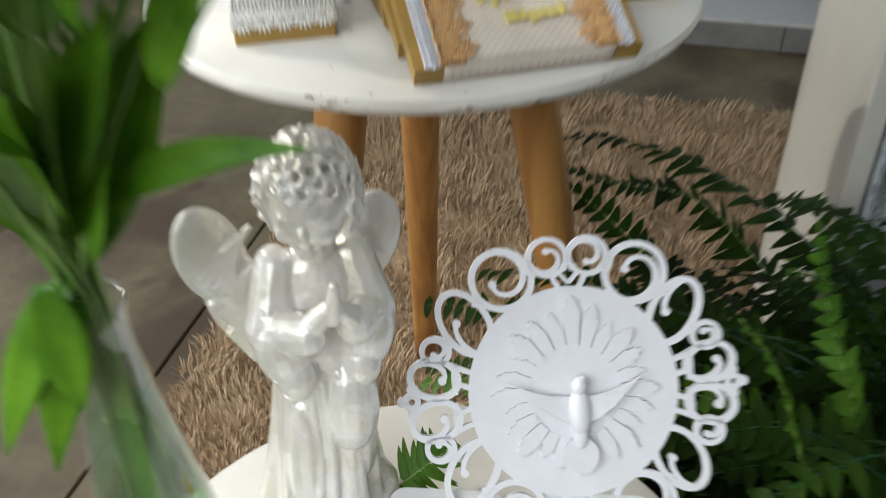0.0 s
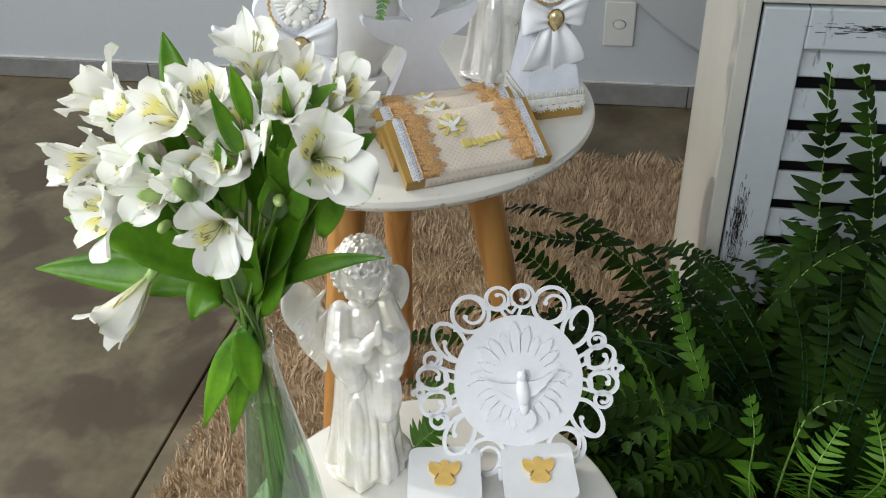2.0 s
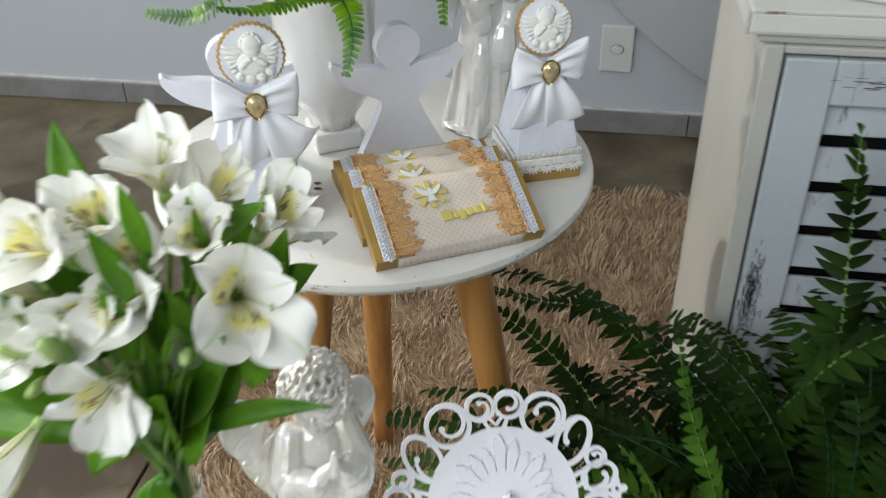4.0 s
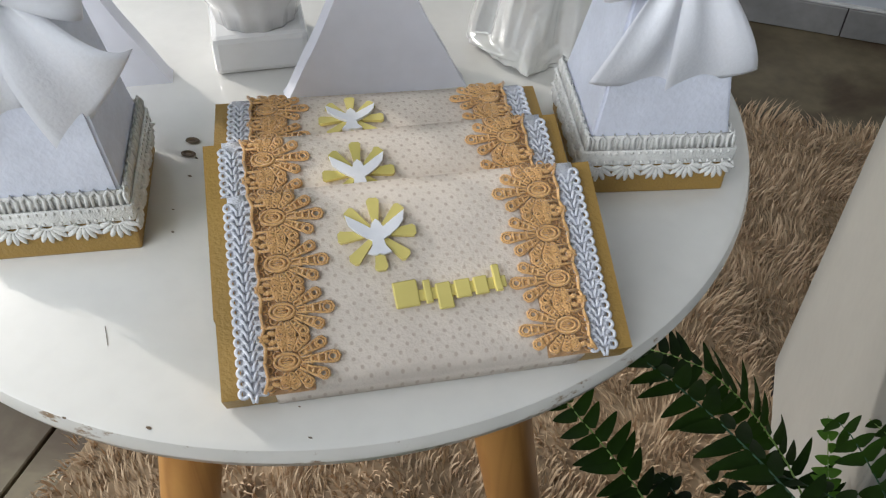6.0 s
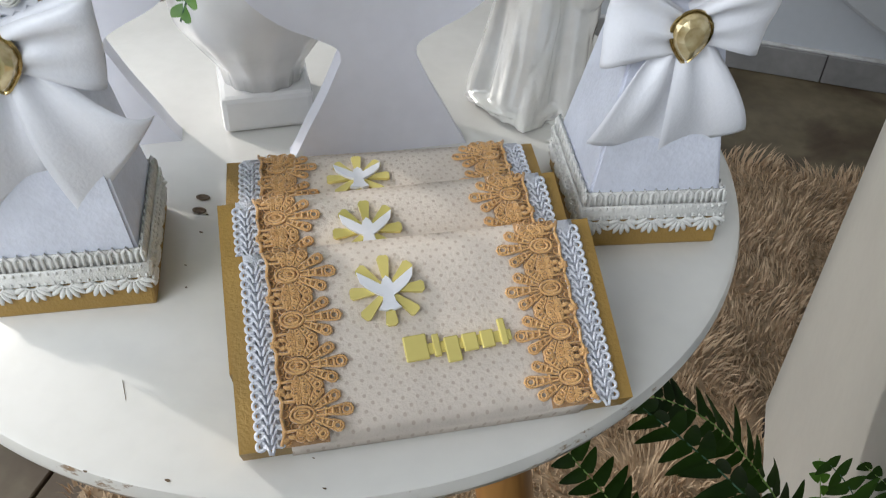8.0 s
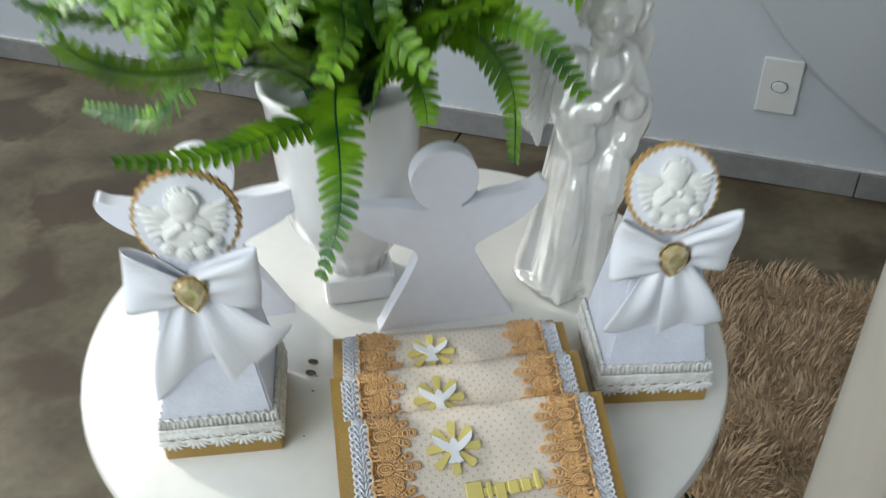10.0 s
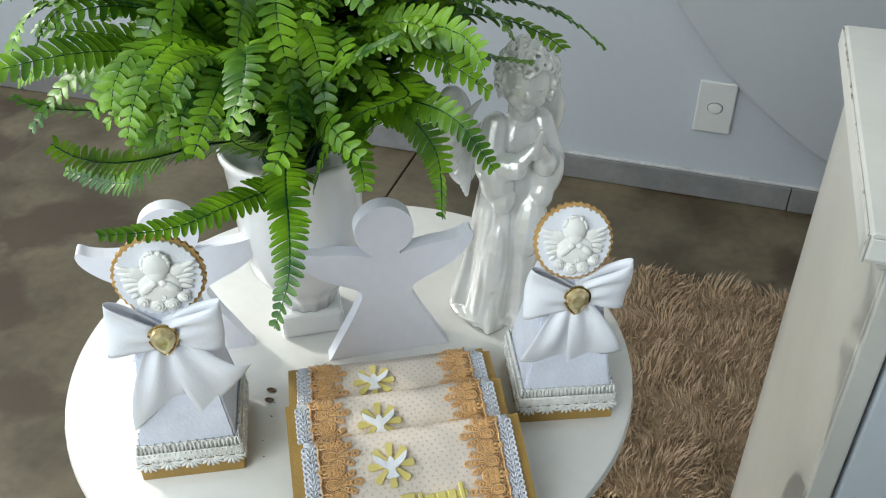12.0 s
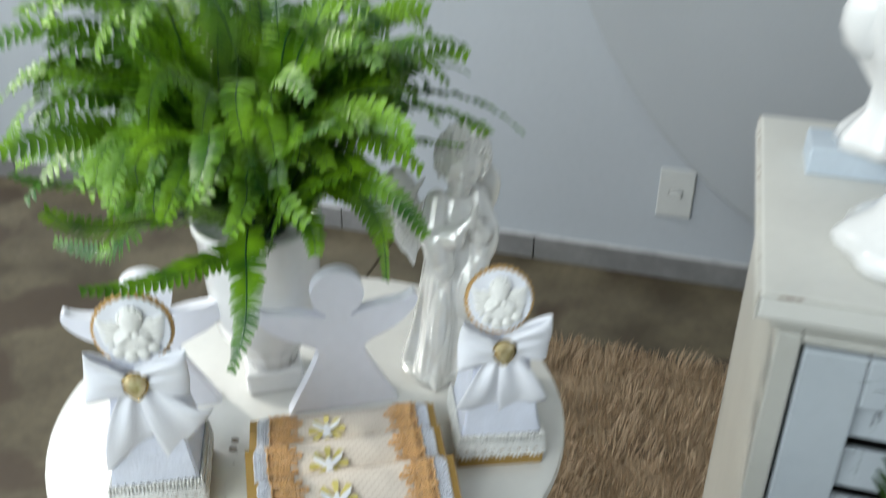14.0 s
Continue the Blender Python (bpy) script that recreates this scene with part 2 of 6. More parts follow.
for paint in (M_TABLE, M_TABLE_EDGE):
    paint.node_tree.nodes["Principled BSDF"].inputs["Coat Weight"].default_value = 0.6
    paint.node_tree.nodes["Principled BSDF"].inputs["Coat Roughness"].default_value = 0.12
M_LEG = wood("oak_leg", (0.50, 0.25, 0.075), (0.36, 0.16, 0.045))
# one white paint twice: sides darkened as shaded, top lighter as lit; wear on both
M_CAB_SHADED = distressed("cabinet_paint_shaded", (0.47, 0.465, 0.43), (0.22, 0.18, 0.14), 0.68, 0.42, (14, 14, 3))
M_CAB_LIT = distressed("cabinet_paint_lit", (0.66, 0.655, 0.62), (0.26, 0.17, 0.10), 0.69, 0.45, (30, 30, 30))
M_RUBBED = distressed("rubbed_edge", (0.50, 0.49, 0.45), (0.16, 0.10, 0.06), 0.52, 0.6, (26, 26, 26))
M_DOOR = distressed("door_paint", (0.44, 0.48, 0.52), (0.05, 0.05, 0.055), 0.585, 0.4, (16, 6, 2.4))
# near black: painted shade behind louvres, also rocker gap, feet and bared wood
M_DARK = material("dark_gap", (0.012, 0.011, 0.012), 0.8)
M_SWITCH = material("switch_plastic", (0.60, 0.61, 0.60), 0.35, vary=0.02, bump=0.02)
M_RUG = material("shag_pile", (0.58, 0.43, 0.29), 0.85, vary=0.12, scale=22, bump=0, fine=400, second=(0.455, 0.335, 0.215))
M_RUGBASE = material("rug_backing", (0.42, 0.31, 0.20), 0.9, vary=0.2)
M_PEARL = material("pearl_glaze", (0.94, 0.91, 0.91), 0.32, 0.28, vary=0.05, scale=46, bump=0.55, fine=150, second=(0.84, 0.80, 0.70), Coat_Weight=0.75, Coat_Roughness=0.12, Thin_Film_Thickness=430.0, Thin_Film_IOR=1.45)
M_PEARL_CLEAR = material("pearl_resin", (0.95, 0.95, 0.95), 0.26, 0.24, vary=0.06, scale=40, bump=0.5, fine=120, second=(0.86, 0.85, 0.82), Transmission_Weight=0.16, Coat_Weight=0.5, Coat_Roughness=0.12, Thin_Film_Thickness=400.0, Thin_Film_IOR=1.45)
# white board, wood, satin and voile carry the cool daylight as a blue tint
M_MDF = material("white_cut_board", (0.83, 0.84, 0.90), 0.55, vary=0.03, scale=40, bump=0.08, fine=300)
M_ANGELWOOD = material("white_painted_wood", (0.79, 0.80, 0.88), 0.55, vary=0.04, scale=16, bump=0.12, fine=120)
M_POT = material("white_ceramic", (0.80, 0.80, 0.80), 0.22, vary=0.03, scale=10, bump=0.03, Coat_Weight=0.4)
M_SATIN = material("white_satin", (0.91, 0.925, 0.99), 0.30, vary=0.03, scale=20, bump=0.12, fine=700, Sheen_Weight=0.4)
satin_nodes = M_SATIN.node_tree.nodes
thin, both = satin_nodes.new("ShaderNodeBsdfTranslucent"), satin_nodes.new("ShaderNodeMixShader")
thin.inputs["Color"].default_value, both.inputs[0].default_value = (0.93, 0.94, 1.0, 1), 0.12
M_SATIN.node_tree.links.new(satin_nodes["Principled BSDF"].outputs[0], both.inputs[1])
M_SATIN.node_tree.links.new(thin.outputs[0], both.inputs[2])
M_SATIN.node_tree.links.new(both.outputs[0], satin_nodes["Material Output"].inputs["Surface"])
M_VOILE = material("white_voile", (0.74, 0.77, 0.88), 0.7, vary=0.06, scale=55, bump=0.2, fine=500)
M_LACE = material("ivory_lace", (0.91, 0.905, 0.88), 0.75, vary=0.1, scale=200, bump=0.4, fine=1200)
M_BRAID = material("white_braid", (0.86, 0.88, 0.97), 0.6, vary=0.08, scale=200, bump=0.4, fine=1500)
M_GOLDLACE = material("gold_guipure", (0.84, 0.49, 0.19), 0.5, vary=0.16, scale=180, bump=0.5, fine=1400, second=(0.66, 0.35, 0.12), Sheen_Weight=0.5)
M_TULLE = material("tan_tulle", (0.60, 0.36, 0.185), 0.85, vary=0.15, scale=220, bump=0.3, fine=900)
M_KRAFT = material("mustard_ribbon", (0.42, 0.255, 0.065), 0.5, vary=0.08, scale=25, bump=0.25, fine=700)
M_DOT = dotted("dotted_cotton", (0.74, 0.655, 0.58), (0.50, 0.40, 0.33))
M_GOLD = material("gold_mirror", (0.90, 0.77, 0.26), 0.18, 0.4, vary=0.03, scale=60, bump=0.0)
M_GEM = material("amber_crystal", (0.86, 0.74, 0.46), 0.05, 0.45, vary=0.2, scale=160, bump=0.0, second=(0.50, 0.36, 0.14), Coat_Weight=1.0)
M_GEMSET = material("gold_setting", (0.65, 0.48, 0.2), 0.25, 1.0)
M_COOKIE = material("gilt_card", (0.56, 0.34, 0.12), 0.55, vary=0.1, scale=80)
M_RELIEF = material("cream_plaster", (0.885, 0.88, 0.85), 0.6, vary=0.05, scale=70, bump=0.15, fine=300)
M_TIN = material("tin_side", (0.55, 0.55, 0.56), 0.3, 0.6, vary=0.1, scale=50)
M_LID = material("tin_lid", (0.83, 0.84, 0.88), 0.4, vary=0.02, scale=50, bump=0.05)
M_GILT = material("gilt_foam", (0.86, 0.57, 0.17), 0.5, 0.0, vary=0.08, scale=100)
M_FERN = leaf_material("bright_fern", (0.23, 0.45, 0.015), (0.020, 0.095, 0.007), 0.42, 0.12, 30)
M_FERN_RIB = material("fern_rib", (0.012, 0.075, 0.032), 0.4, vary=0.15, scale=60)
# leaf green and its blotches darkened to carry the shade deep among the fronds
M_BOSTON_SHADED = leaf_material("boston_fern", (0.018, 0.049, 0.0030), (0.0025, 0.009, 0.0008), 0.6, 0.05, 14, 0.12)
M_BOSTON_NEW = leaf_material("young_fern", (0.10, 0.24, 0.020), (0.030, 0.10, 0.008), 0.5, 0.2, 22, 0.3)
M_LEAF = leaf_material("lily_leaf", (0.18, 0.41, 0.025), (0.07, 0.22, 0.012), 0.36, 0.35, 40)
M_STEM = leaf_material("lily_stem", (0.24, 0.40, 0.10), (0.15, 0.29, 0.06), 0.4, 0.15, 40)
M_BUD = leaf_material("lily_bud", (0.52, 0.66, 0.28), (0.22, 0.43, 0.08), 0.45, 0.25, 90)
M_PETAL_OUT, M_PETAL_IN = petal_material("outer_petal", False), petal_material("inner_petal", True)
M_STAMEN = material("stamen", (0.42, 0.44, 0.20), 0.6)
M_WATER, M_GLASS = thin_glass("vase_water", (0.62, 0.80, 0.58), 0.15, (0.16, 0.26, 0.12), 0.05), thin_glass("vase_glass", (0.92, 0.96, 0.94), 1.0, (0.70, 0.75, 0.72), 0.04)
M_PLANTER = material("dark_planter", (0.03, 0.028, 0.026), 0.6, vary=0.15)
M_SOIL = material("soil", (0.035, 0.025, 0.018), 0.95, vary=0.3, scale=60, bump=0.6, fine=220)
M_BLUEBASE = material("pale_blue_board", (0.55, 0.62, 0.70), 0.6, vary=0.05, scale=30)


# ---- mesh tools ----
def part(name, bm, mat, parent=None, label="", smooth=False):
    """One mesh object from a bmesh, under a thing or a part."""
    me = bpy.data.meshes.new(name)
    bmesh.ops.recalc_face_normals(bm, faces=bm.faces)
    bm.to_mesh(me)
    bm.free()
    me.materials.append(mat)
    if smooth:
        me.polygons.foreach_set("use_smooth", [True] * len(me.polygons))
    ob = new(name, me)
    ob.parent = parent
    if label:
        tagged(ob, label)
    return ob


def thing(name, m, label, category, group="", kind=""):
    e = new(name)
    e.empty_display_size = 0.02
    e.matrix_basis = m
    return tagged(e, label, category, group, kind)


def B():
    return bmesh.new()


def box(bm, c, s, bev=0.0, turn=None, seg=2):
    m = Matrix.Translation(c) @ (turn or Matrix()) @ Matrix.Diagonal((*s, 1))
    r = bmesh.ops.create_cube(bm, size=1, matrix=m)
    if bev:
        es = list({e for v in r["verts"] for e in v.link_edges})
        bmesh.ops.bevel(bm, geom=es, offset=bev, segments=seg, affect="EDGES", profile=0.5)
    return bm


def ball(bm, c, r, turn=None, u=10, v=7):
    """A round or stretched ball, added vertex by vertex."""
    r = (r, r, r) if isinstance(r, (int, float)) else r
    m = Matrix.Translation(c) @ (turn or Matrix()) @ Matrix.Diagonal((*r, 1))
    rings = []
    for j in range(1, v):
        e = math.pi * j / v
        rings.append([bm.verts.new(m @ Vector((math.sin(e) * math.cos(math.tau * i / u), math.sin(e) * math.sin(math.tau * i / u), math.cos(e)))) for i in range(u)])
    top, low = bm.verts.new(m @ Vector((0, 0, 1))), bm.verts.new(m @ Vector((0, 0, -1)))
    for i in range(u):
        j = (i + 1) % u
        bm.faces.new((top, rings[0][i], rings[0][j]))
        bm.faces.new((low, rings[-1][j], rings[-1][i]))
        for a, b in zip(rings, rings[1:]):
            bm.faces.new((a[i], b[i], b[j], a[j]))
    return bm


def lathe(bm, prof, n=48, warp=None):
    """prof: (r, z) from bottom to top; r 0 closes an end."""
    rings = []
    for r, z in prof:
        if r == 0:
            rings.append([bm.verts.new((0, 0, z))])
            continue
        ring = []
        for i in range(n):
            a = math.tau * i / n
            k = warp(a, z) if warp else 1.0
            ring.append(bm.verts.new((r * k * math.cos(a), r * k * math.sin(a), z)))
        rings.append(ring)
    for a, b in zip(rings, rings[1:]):
        for i in range(n):
            j = (i + 1) % n
            if len(a) == 1:
                bm.faces.new((a[0], b[j], b[i]))
            elif len(b) == 1:
                bm.faces.new((a[i], a[j], b[0]))
            else:
                bm.faces.new((a[i], a[j], b[j], b[i]))
    return bm


def tube(bm, pts, r, sides=5, closed=False, flat=1.0):
    """A round bar along pts; r: one radius or one for each point."""
    pts = [Vector(p) for p in pts]
    rs = r if isinstance(r, (list, tuple)) else [r] * len(pts)
    n, rings = len(pts), []
    for i, p in enumerate(pts):
        t = (pts[(i + 1) % n] - pts[i - 1]) if closed else (pts[min(i + 1, n - 1)] - pts[max(i - 1, 0)])
        t = t.normalized() if t.length > 1e-9 else Vector((0, 0, 1))
        up = Vector((0, 0, 1)) if abs(t.z) < 0.9 else Vector((0, 1, 0))
        s = t.cross(up).normalized()
        w = s.cross(t)
        rings.append([bm.verts.new(p + rs[i] * (math.cos(a) * s + flat * math.sin(a) * w)) for a in (math.tau * k / sides for k in range(sides))])
    for i in range(n if closed else n - 1):
        a, b = rings[i], rings[(i + 1) % n]
        for k in range(sides):
            bm.faces.new((a[k], a[(k + 1) % sides], b[(k + 1) % sides], b[k]))
    if not closed:
        bm.faces.new(rings[0][::-1])
        bm.faces.new(rings[-1])
    return bm


def plate(bm, outline, z0, z1):
    """A flat shape with thickness, from its outline (x, y)."""
    lo = [bm.verts.new((x, y, z0)) for x, y in outline]
    hi = [bm.verts.new((x, y, z1)) for x, y in outline]
    n = len(outline)
    for a, b, c in geometry.tessellate_polygon([[Vector((x, y, 0)) for x, y in outline]]):
        bm.faces.new((lo[c], lo[b], lo[a]))
        bm.faces.new((hi[a], hi[b], hi[c]))
    for i in range(n):
        bm.faces.new((lo[i], lo[(i + 1) % n], hi[(i + 1) % n], hi[i]))
    return bm


def band(bm, pts, w, z0, z1, closed=False):
    """A flat cut strip of width w along a plane curve."""
    pts = [Vector((x, y)) for x, y in pts]
    n, rows = len(pts), []
    for i, p in enumerate(pts):
        t = (pts[(i + 1) % n] - pts[i - 1]) if closed else (pts[min(i + 1, n - 1)] - pts[max(i - 1, 0)])
        t.normalize()
        k = w[i] if isinstance(w, list) else w
        s = Vector((-t.y, t.x)) * k / 2
        rows.append([bm.verts.new((*(p + s), z0)), bm.verts.new((*(p - s), z0)), bm.verts.new((*(p - s), z1)), bm.verts.new((*(p + s), z1))])
    for i in range(n if closed else n - 1):
        a, b = rows[i], rows[(i + 1) % n]
        for k in range(4):
            bm.faces.new((a[k], a[(k + 1) % 4], b[(k + 1) % 4], b[k]))
    if not closed:
        bm.faces.new(rows[0][::-1])
        bm.faces.new(rows[-1])
    return bm


def sheet(bm, rows, thick=0.0):
    """A curved sheet from rows of points; thick: its thickness."""
    vs = [[bm.verts.new(p) for p in row] for row in rows]
    fs = []
    for a, b in zip(vs, vs[1:]):
        for i in range(len(a) - 1):
            fs.append(bm.faces.new((a[i], a[i + 1], b[i + 1], b[i])))
    if thick:
        bmesh.ops.recalc_face_normals(bm, faces=fs)
        bmesh.ops.solidify(bm, geom=fs, thickness=thick)
    return bm


def ring_pts(cx, cy, r, n=16, a0=0.0, a1=math.tau, squash=1.0):
    k = n if abs(a1 - a0 - math.tau) < 1e-6 else n - 1
    return [(cx + r * math.cos(a0 + (a1 - a0) * i / k), cy + squash * r * math.sin(a0 + (a1 - a0) * i / k)) for i in range(n)]


def bezier(a, b, c, d, n):
    a, b, c, d = (Vector(p) for p in (a, b, c, d))
    return [a * (1 - t) ** 3 + b * 3 * t * (1 - t) ** 2 + c * 3 * t * t * (1 - t) + d * t ** 3 for t in (i / (n - 1) for i in range(n))]


def glide(points, n):
    """A smooth curve through a few points."""
    p = [Vector(v) for v in points]
    p = [p[0] * 2 - p[1]] + p + [p[-1] * 2 - p[-2]]
    out = []
    for i in range(n):
        x = i / (n - 1) * (len(p) - 3)
        k = min(int(x), len(p) - 4)
        f = x - k
        a, b, c, d = p[k:k + 4]
        out.append(0.5 * (2 * b + (c - a) * f + (2 * a - 5 * b + 4 * c - d) * f * f + (3 * b - a - 3 * c + d) * f ** 3))
    return out


def length(pts):
    return sum((q - p).length for p, q in zip(pts, pts[1:]))


# ---- setting ----
WALL_Y, WEST, EAST, SOUTH, CEIL = 1.227, -2.3, 2.3, -2.2, 2.6
wall_north = part("wall_north", box(B(), ((WEST + EAST) / 2, WALL_Y + 0.075, CEIL / 2), (EAST - WEST + 0.3, 0.15, CEIL)), M_WALL)
tagged(wall_north, "plain wall in pale blue-white matt paint", "wall", kind="structure")
wall_east = part("wall_east", box(B(), (EAST + 0.075, (SOUTH + WALL_Y) / 2, CEIL / 2), (0.15, WALL_Y - SOUTH, CEIL)), M_WALL)
tagged(wall_east, "plain side wall in pale matt paint", "wall", kind="structure")


def pierced(name, along, at, lo, hi, hole, label):
    """A wall with one opening right through it. along: the axis it runs along; hole: (from, to, bottom, top)."""
    bm = B()
    a0, a1, z0, z1 = hole
    for p0, p1, q0, q1 in ((lo, a0, 0, CEIL), (a1, hi, 0, CEIL), (a0, a1, 0, z0), (a0, a1, z1, CEIL)):
        if p1 - p0 < 0.01 or q1 - q0 < 0.01:
            continue
        mid, size = ((p0 + p1) / 2, (q0 + q1) / 2), (p1 - p0, q1 - q0)
        if along == "y":
            box(bm, (at, mid[0], mid[1]), (0.15, size[0], size[1]))
        else:
            box(bm, (mid[0], at, mid[1]), (size[0], 0.15, size[1]))
    return tagged(part(name, bm, M_WALL), label, "wall", kind="structure")


pierced("wall_west", "y", WEST - 0.075, -0.40, WALL_Y, (-0.02, 1.02, 1.20, 2.4), "side wall with a tall window opening that lets daylight in")
pierced("wall_south_west", "y", WEST - 0.075, SOUTH, -0.40, (-1.95, -0.55, 0.5, 2.4), "side wall with a wide window opening that lets daylight in")
pierced("wall_south", "x", SOUTH - 0.075, WEST - 0.15, EAST + 0.15, (-2.15, 0.35, 0.5, 2.5), "end wall with a wide opening that lets daylight in")
tagged(part("ceiling", box(B(), (0, (SOUTH + WALL_Y) / 2, CEIL + 0.05), (EAST - WEST + 0.3, WALL_Y - SOUTH + 0.3, 0.1)), M_CEIL), "plain white ceiling", "ceiling", kind="structure")

# cement floor in two pours with an open joint between them
floor = part("floor", box(B(), (0, (SOUTH + WALL_Y) / 2, -0.06), (EAST - WEST + 0.3, WALL_Y - SOUTH + 0.3, 0.08)), M_JOINT)
tagged(floor, "brown-grey burnished cement floor, stained, with a straight joint", "floor", kind="structure")
JOINT = -0.382
for x0, x1 in ((WEST, JOINT - 0.002), (JOINT + 0.002, EAST)):
    part("slab", box(B(), ((x0 + x1) / 2, (SOUTH + WALL_Y) / 2, -0.01), (x1 - x0, WALL_Y - SOUTH, 0.02), 0.0015, seg=1), M_FLOOR, floor)

# grey skirting in pieces, a rough grout line along its top
baseboard = part("baseboard", box(B(), ((WEST + EAST) / 2, WALL_Y - 0.003, 0.027), (EAST - WEST, 0.006, 0.05)), M_JOINT)
tagged(baseboard, "grey skirting in butted lengths along the wall, scuffed", "skirting", kind="structure")
xs = [WEST] + [-0.052 + 0.463 * k for k in range(-4, 6)] + [EAST]
for x0, x1 in zip(xs, xs[1:]):
    if x1 - x0 > 0.02:
        part("skirting_length", box(B(), ((x0 + x1) / 2, WALL_Y - 0.0065, 0.0275), (x1 - x0 - 0.002, 0.013, 0.053), 0.0015, seg=1), M_BASE, baseboard)
bm = B()
box(bm, ((WEST + EAST) / 2, WALL_Y - 0.005, 0.0565), (EAST - WEST, 0.01, 0.005), 0.0015, seg=1)
part("grout_line", bm, M_BASE_TOP, baseboard, "rough pale grout")

# round cloth-covered backdrop panel that stands against the wall
bm = B()
lathe(bm, [(0, -0.006), (1.022, -0.006), (1.0265, -0.004), (1.028, 0.0), (1.0265, 0.004), (1.022, 0.006), (0, 0.006)], 160)
panel = part("backdrop_panel", bm, M_PANEL, smooth=False)
panel.matrix_basis = pose(0.954, WALL_Y - 0.030, 1.030, 90, 0, 0)
tagged(panel, "large round white cloth-covered backdrop panel leaning on the wall", "backdrop panel")

# wall switch
switch = thing("wall_switch", pose(0.2357, WALL_Y, 0.2026), "cream plastic wall switch with one round rocker", "switch")
part("plate", box(B(), (0, -0.004, 0), (0.0715, 0.008, 0.108), 0.003), M_SWITCH, switch)
bm = B()
lathe(bm, [(0, 0), (0.0135, 0), (0.0135, 0.003), (0.012, 0.0045), (0, 0.005)], 28)
bmesh.ops.transform(bm, matrix=pose(0, -0.008, 0, 90, 0, 0) @ Matrix.Diagonal((1, 0.75, 1, 1)), verts=bm.verts)
part("rocker", bm, M_SWITCH, switch)
bm = B()
tube(bm, [(0.0145 * math.cos(a), -0.0082, 0.011 * math.sin(a)) for a in (math.tau * k / 28 for k in range(28))], 0.0006, 4, True)
part("rocker_gap", bm, M_DARK, switch)


# ---- tables ----
def side_table(x, y, radius, height, label, legs, leg_r, top_in, foot_out, seed):
    t = thing("side_table", pose(x, y, 0), label, "side table", "round white side tables")
    h = 0.013
    rnd = random.Random(seed)
    chips = [(rnd.uniform(0, math.tau), rnd.uniform(0.01, 0.03), rnd.uniform(0.0006, 0.002)) for _ in range(26)]

    def wobble(a, z):
        k = 1.0
        for c, w, d in chips:
            gap = abs((a - c + math.pi) % math.tau - math.pi)
            if gap < w and abs(z - height) < 0.006:
                k -= d / radius * (1 - gap / w)
        return k

    bm = lathe(B(), [(0, height - h), (radius - 0.005, height - h), (radius - 0.0015, height - h + 0.002), (radius, height - h + 0.006)], 180)
    lathe(bm, [(radius, height - h + 0.006), (radius, height - 0.005), (radius - 0.0012, height - 0.0018)], 180, wobble)
    part("rim", bm, M_TABLE_EDGE, t, "chipped white edge with bare wood", True)
    bm = lathe(B(), [(radius - 0.0012, height - 0.0018), (radius - 0.004, height), (0, height)], 180)
    part("tabletop", bm, M_TABLE, t, smooth=True)
    for deg in legs:
        a = radians(deg)
        u = Vector((math.cos(a), math.sin(a), 0))
        top, foot = u * top_in + Vector((0, 0, height - h)), u * foot_out
        foot.z = 0.0
        bm = B()
        pts = [foot.lerp(top, k / 8) for k in range(9)]
        tube(bm, pts, [leg_r * (0.62 + 0.38 * k / 8) for k in range(9)], 20)
        part("leg", bm, M_LEG, t, "turned honey-coloured wooden leg", True)
        bm = lathe(B(), [(0, -0.004), (leg_r * 1.25, -0.004), (leg_r * 1.25, 0), (0, 0)], 20)
        bmesh.ops.translate(bm, vec=(top.x, top.y, height - h - 0.0002), verts=bm.verts)
        part("mounting_plate", bm, M_GEMSET, t)
    return t


T1, T2 = 0.556, 0.400
tall_table = side_table(0, 0, 0.20, T1, "taller round white side table with three splayed wooden legs", (110, 240, 350), 0.0205, 0.075, 0.178, 4)
side_table(0.105, -0.411, 0.148, T2, "lower round white side table with three splayed wooden legs", (150, 30, 270), 0.017, 0.055, 0.125, 9)
# two old screw holes in the tall table's top
for x, y in ((-0.039, -0.055), (-0.036, -0.064)):
    bm = lathe(B(), [(0, 0), (0.0022, 0), (0.0031, 0.0005), (0.0022, 0.0007), (0.0012, 0.0002), (0, 0.0002)], 14)
    bmesh.ops.transform(bm, matrix=pose(x, y, T1 + 0.0001) @ Matrix.Diagonal((1.1, 0.75, 1, 1)), verts=bm.verts)
    part("screw_hole", bm, M_RUST, tall_table, "rusty screw hole")

# paint chips and a scratch
rnd = random.Random(6)
for x, y, r in (((-0.0316, -0.0651, 0.0011), (-0.0280, -0.0769, 0.0014), (-0.0168, -0.1101, 0.0012), (-0.0236, -0.0982, 0.0008), (0.0740, -0.1808, 0.0012), (0.0238, -0.1941, 0.0016), (0.0656, -0.1709, 0.0007), (-0.0041, -0.1997, 0.0013))):
    b = plate(B(), [(x + 0.7 * r * rnd.uniform(0.5, 1.3) * math.cos(a), y + 0.35 * r * rnd.uniform(0.5, 1.3) * math.sin(a)) for a in (math.tau * k / 7 for k in range(7))], T1 + 0.0001, T1 + 0.0003)
    part("paint_chip", b, M_RUST, tall_table)
part("scratch", tube(B(), [(-0.0140, -0.1614, T1 + 0.0002), (-0.0080, -0.1689, T1 + 0.0002)], 0.00011, 4), M_RUST, tall_table, "fine dark scratch")

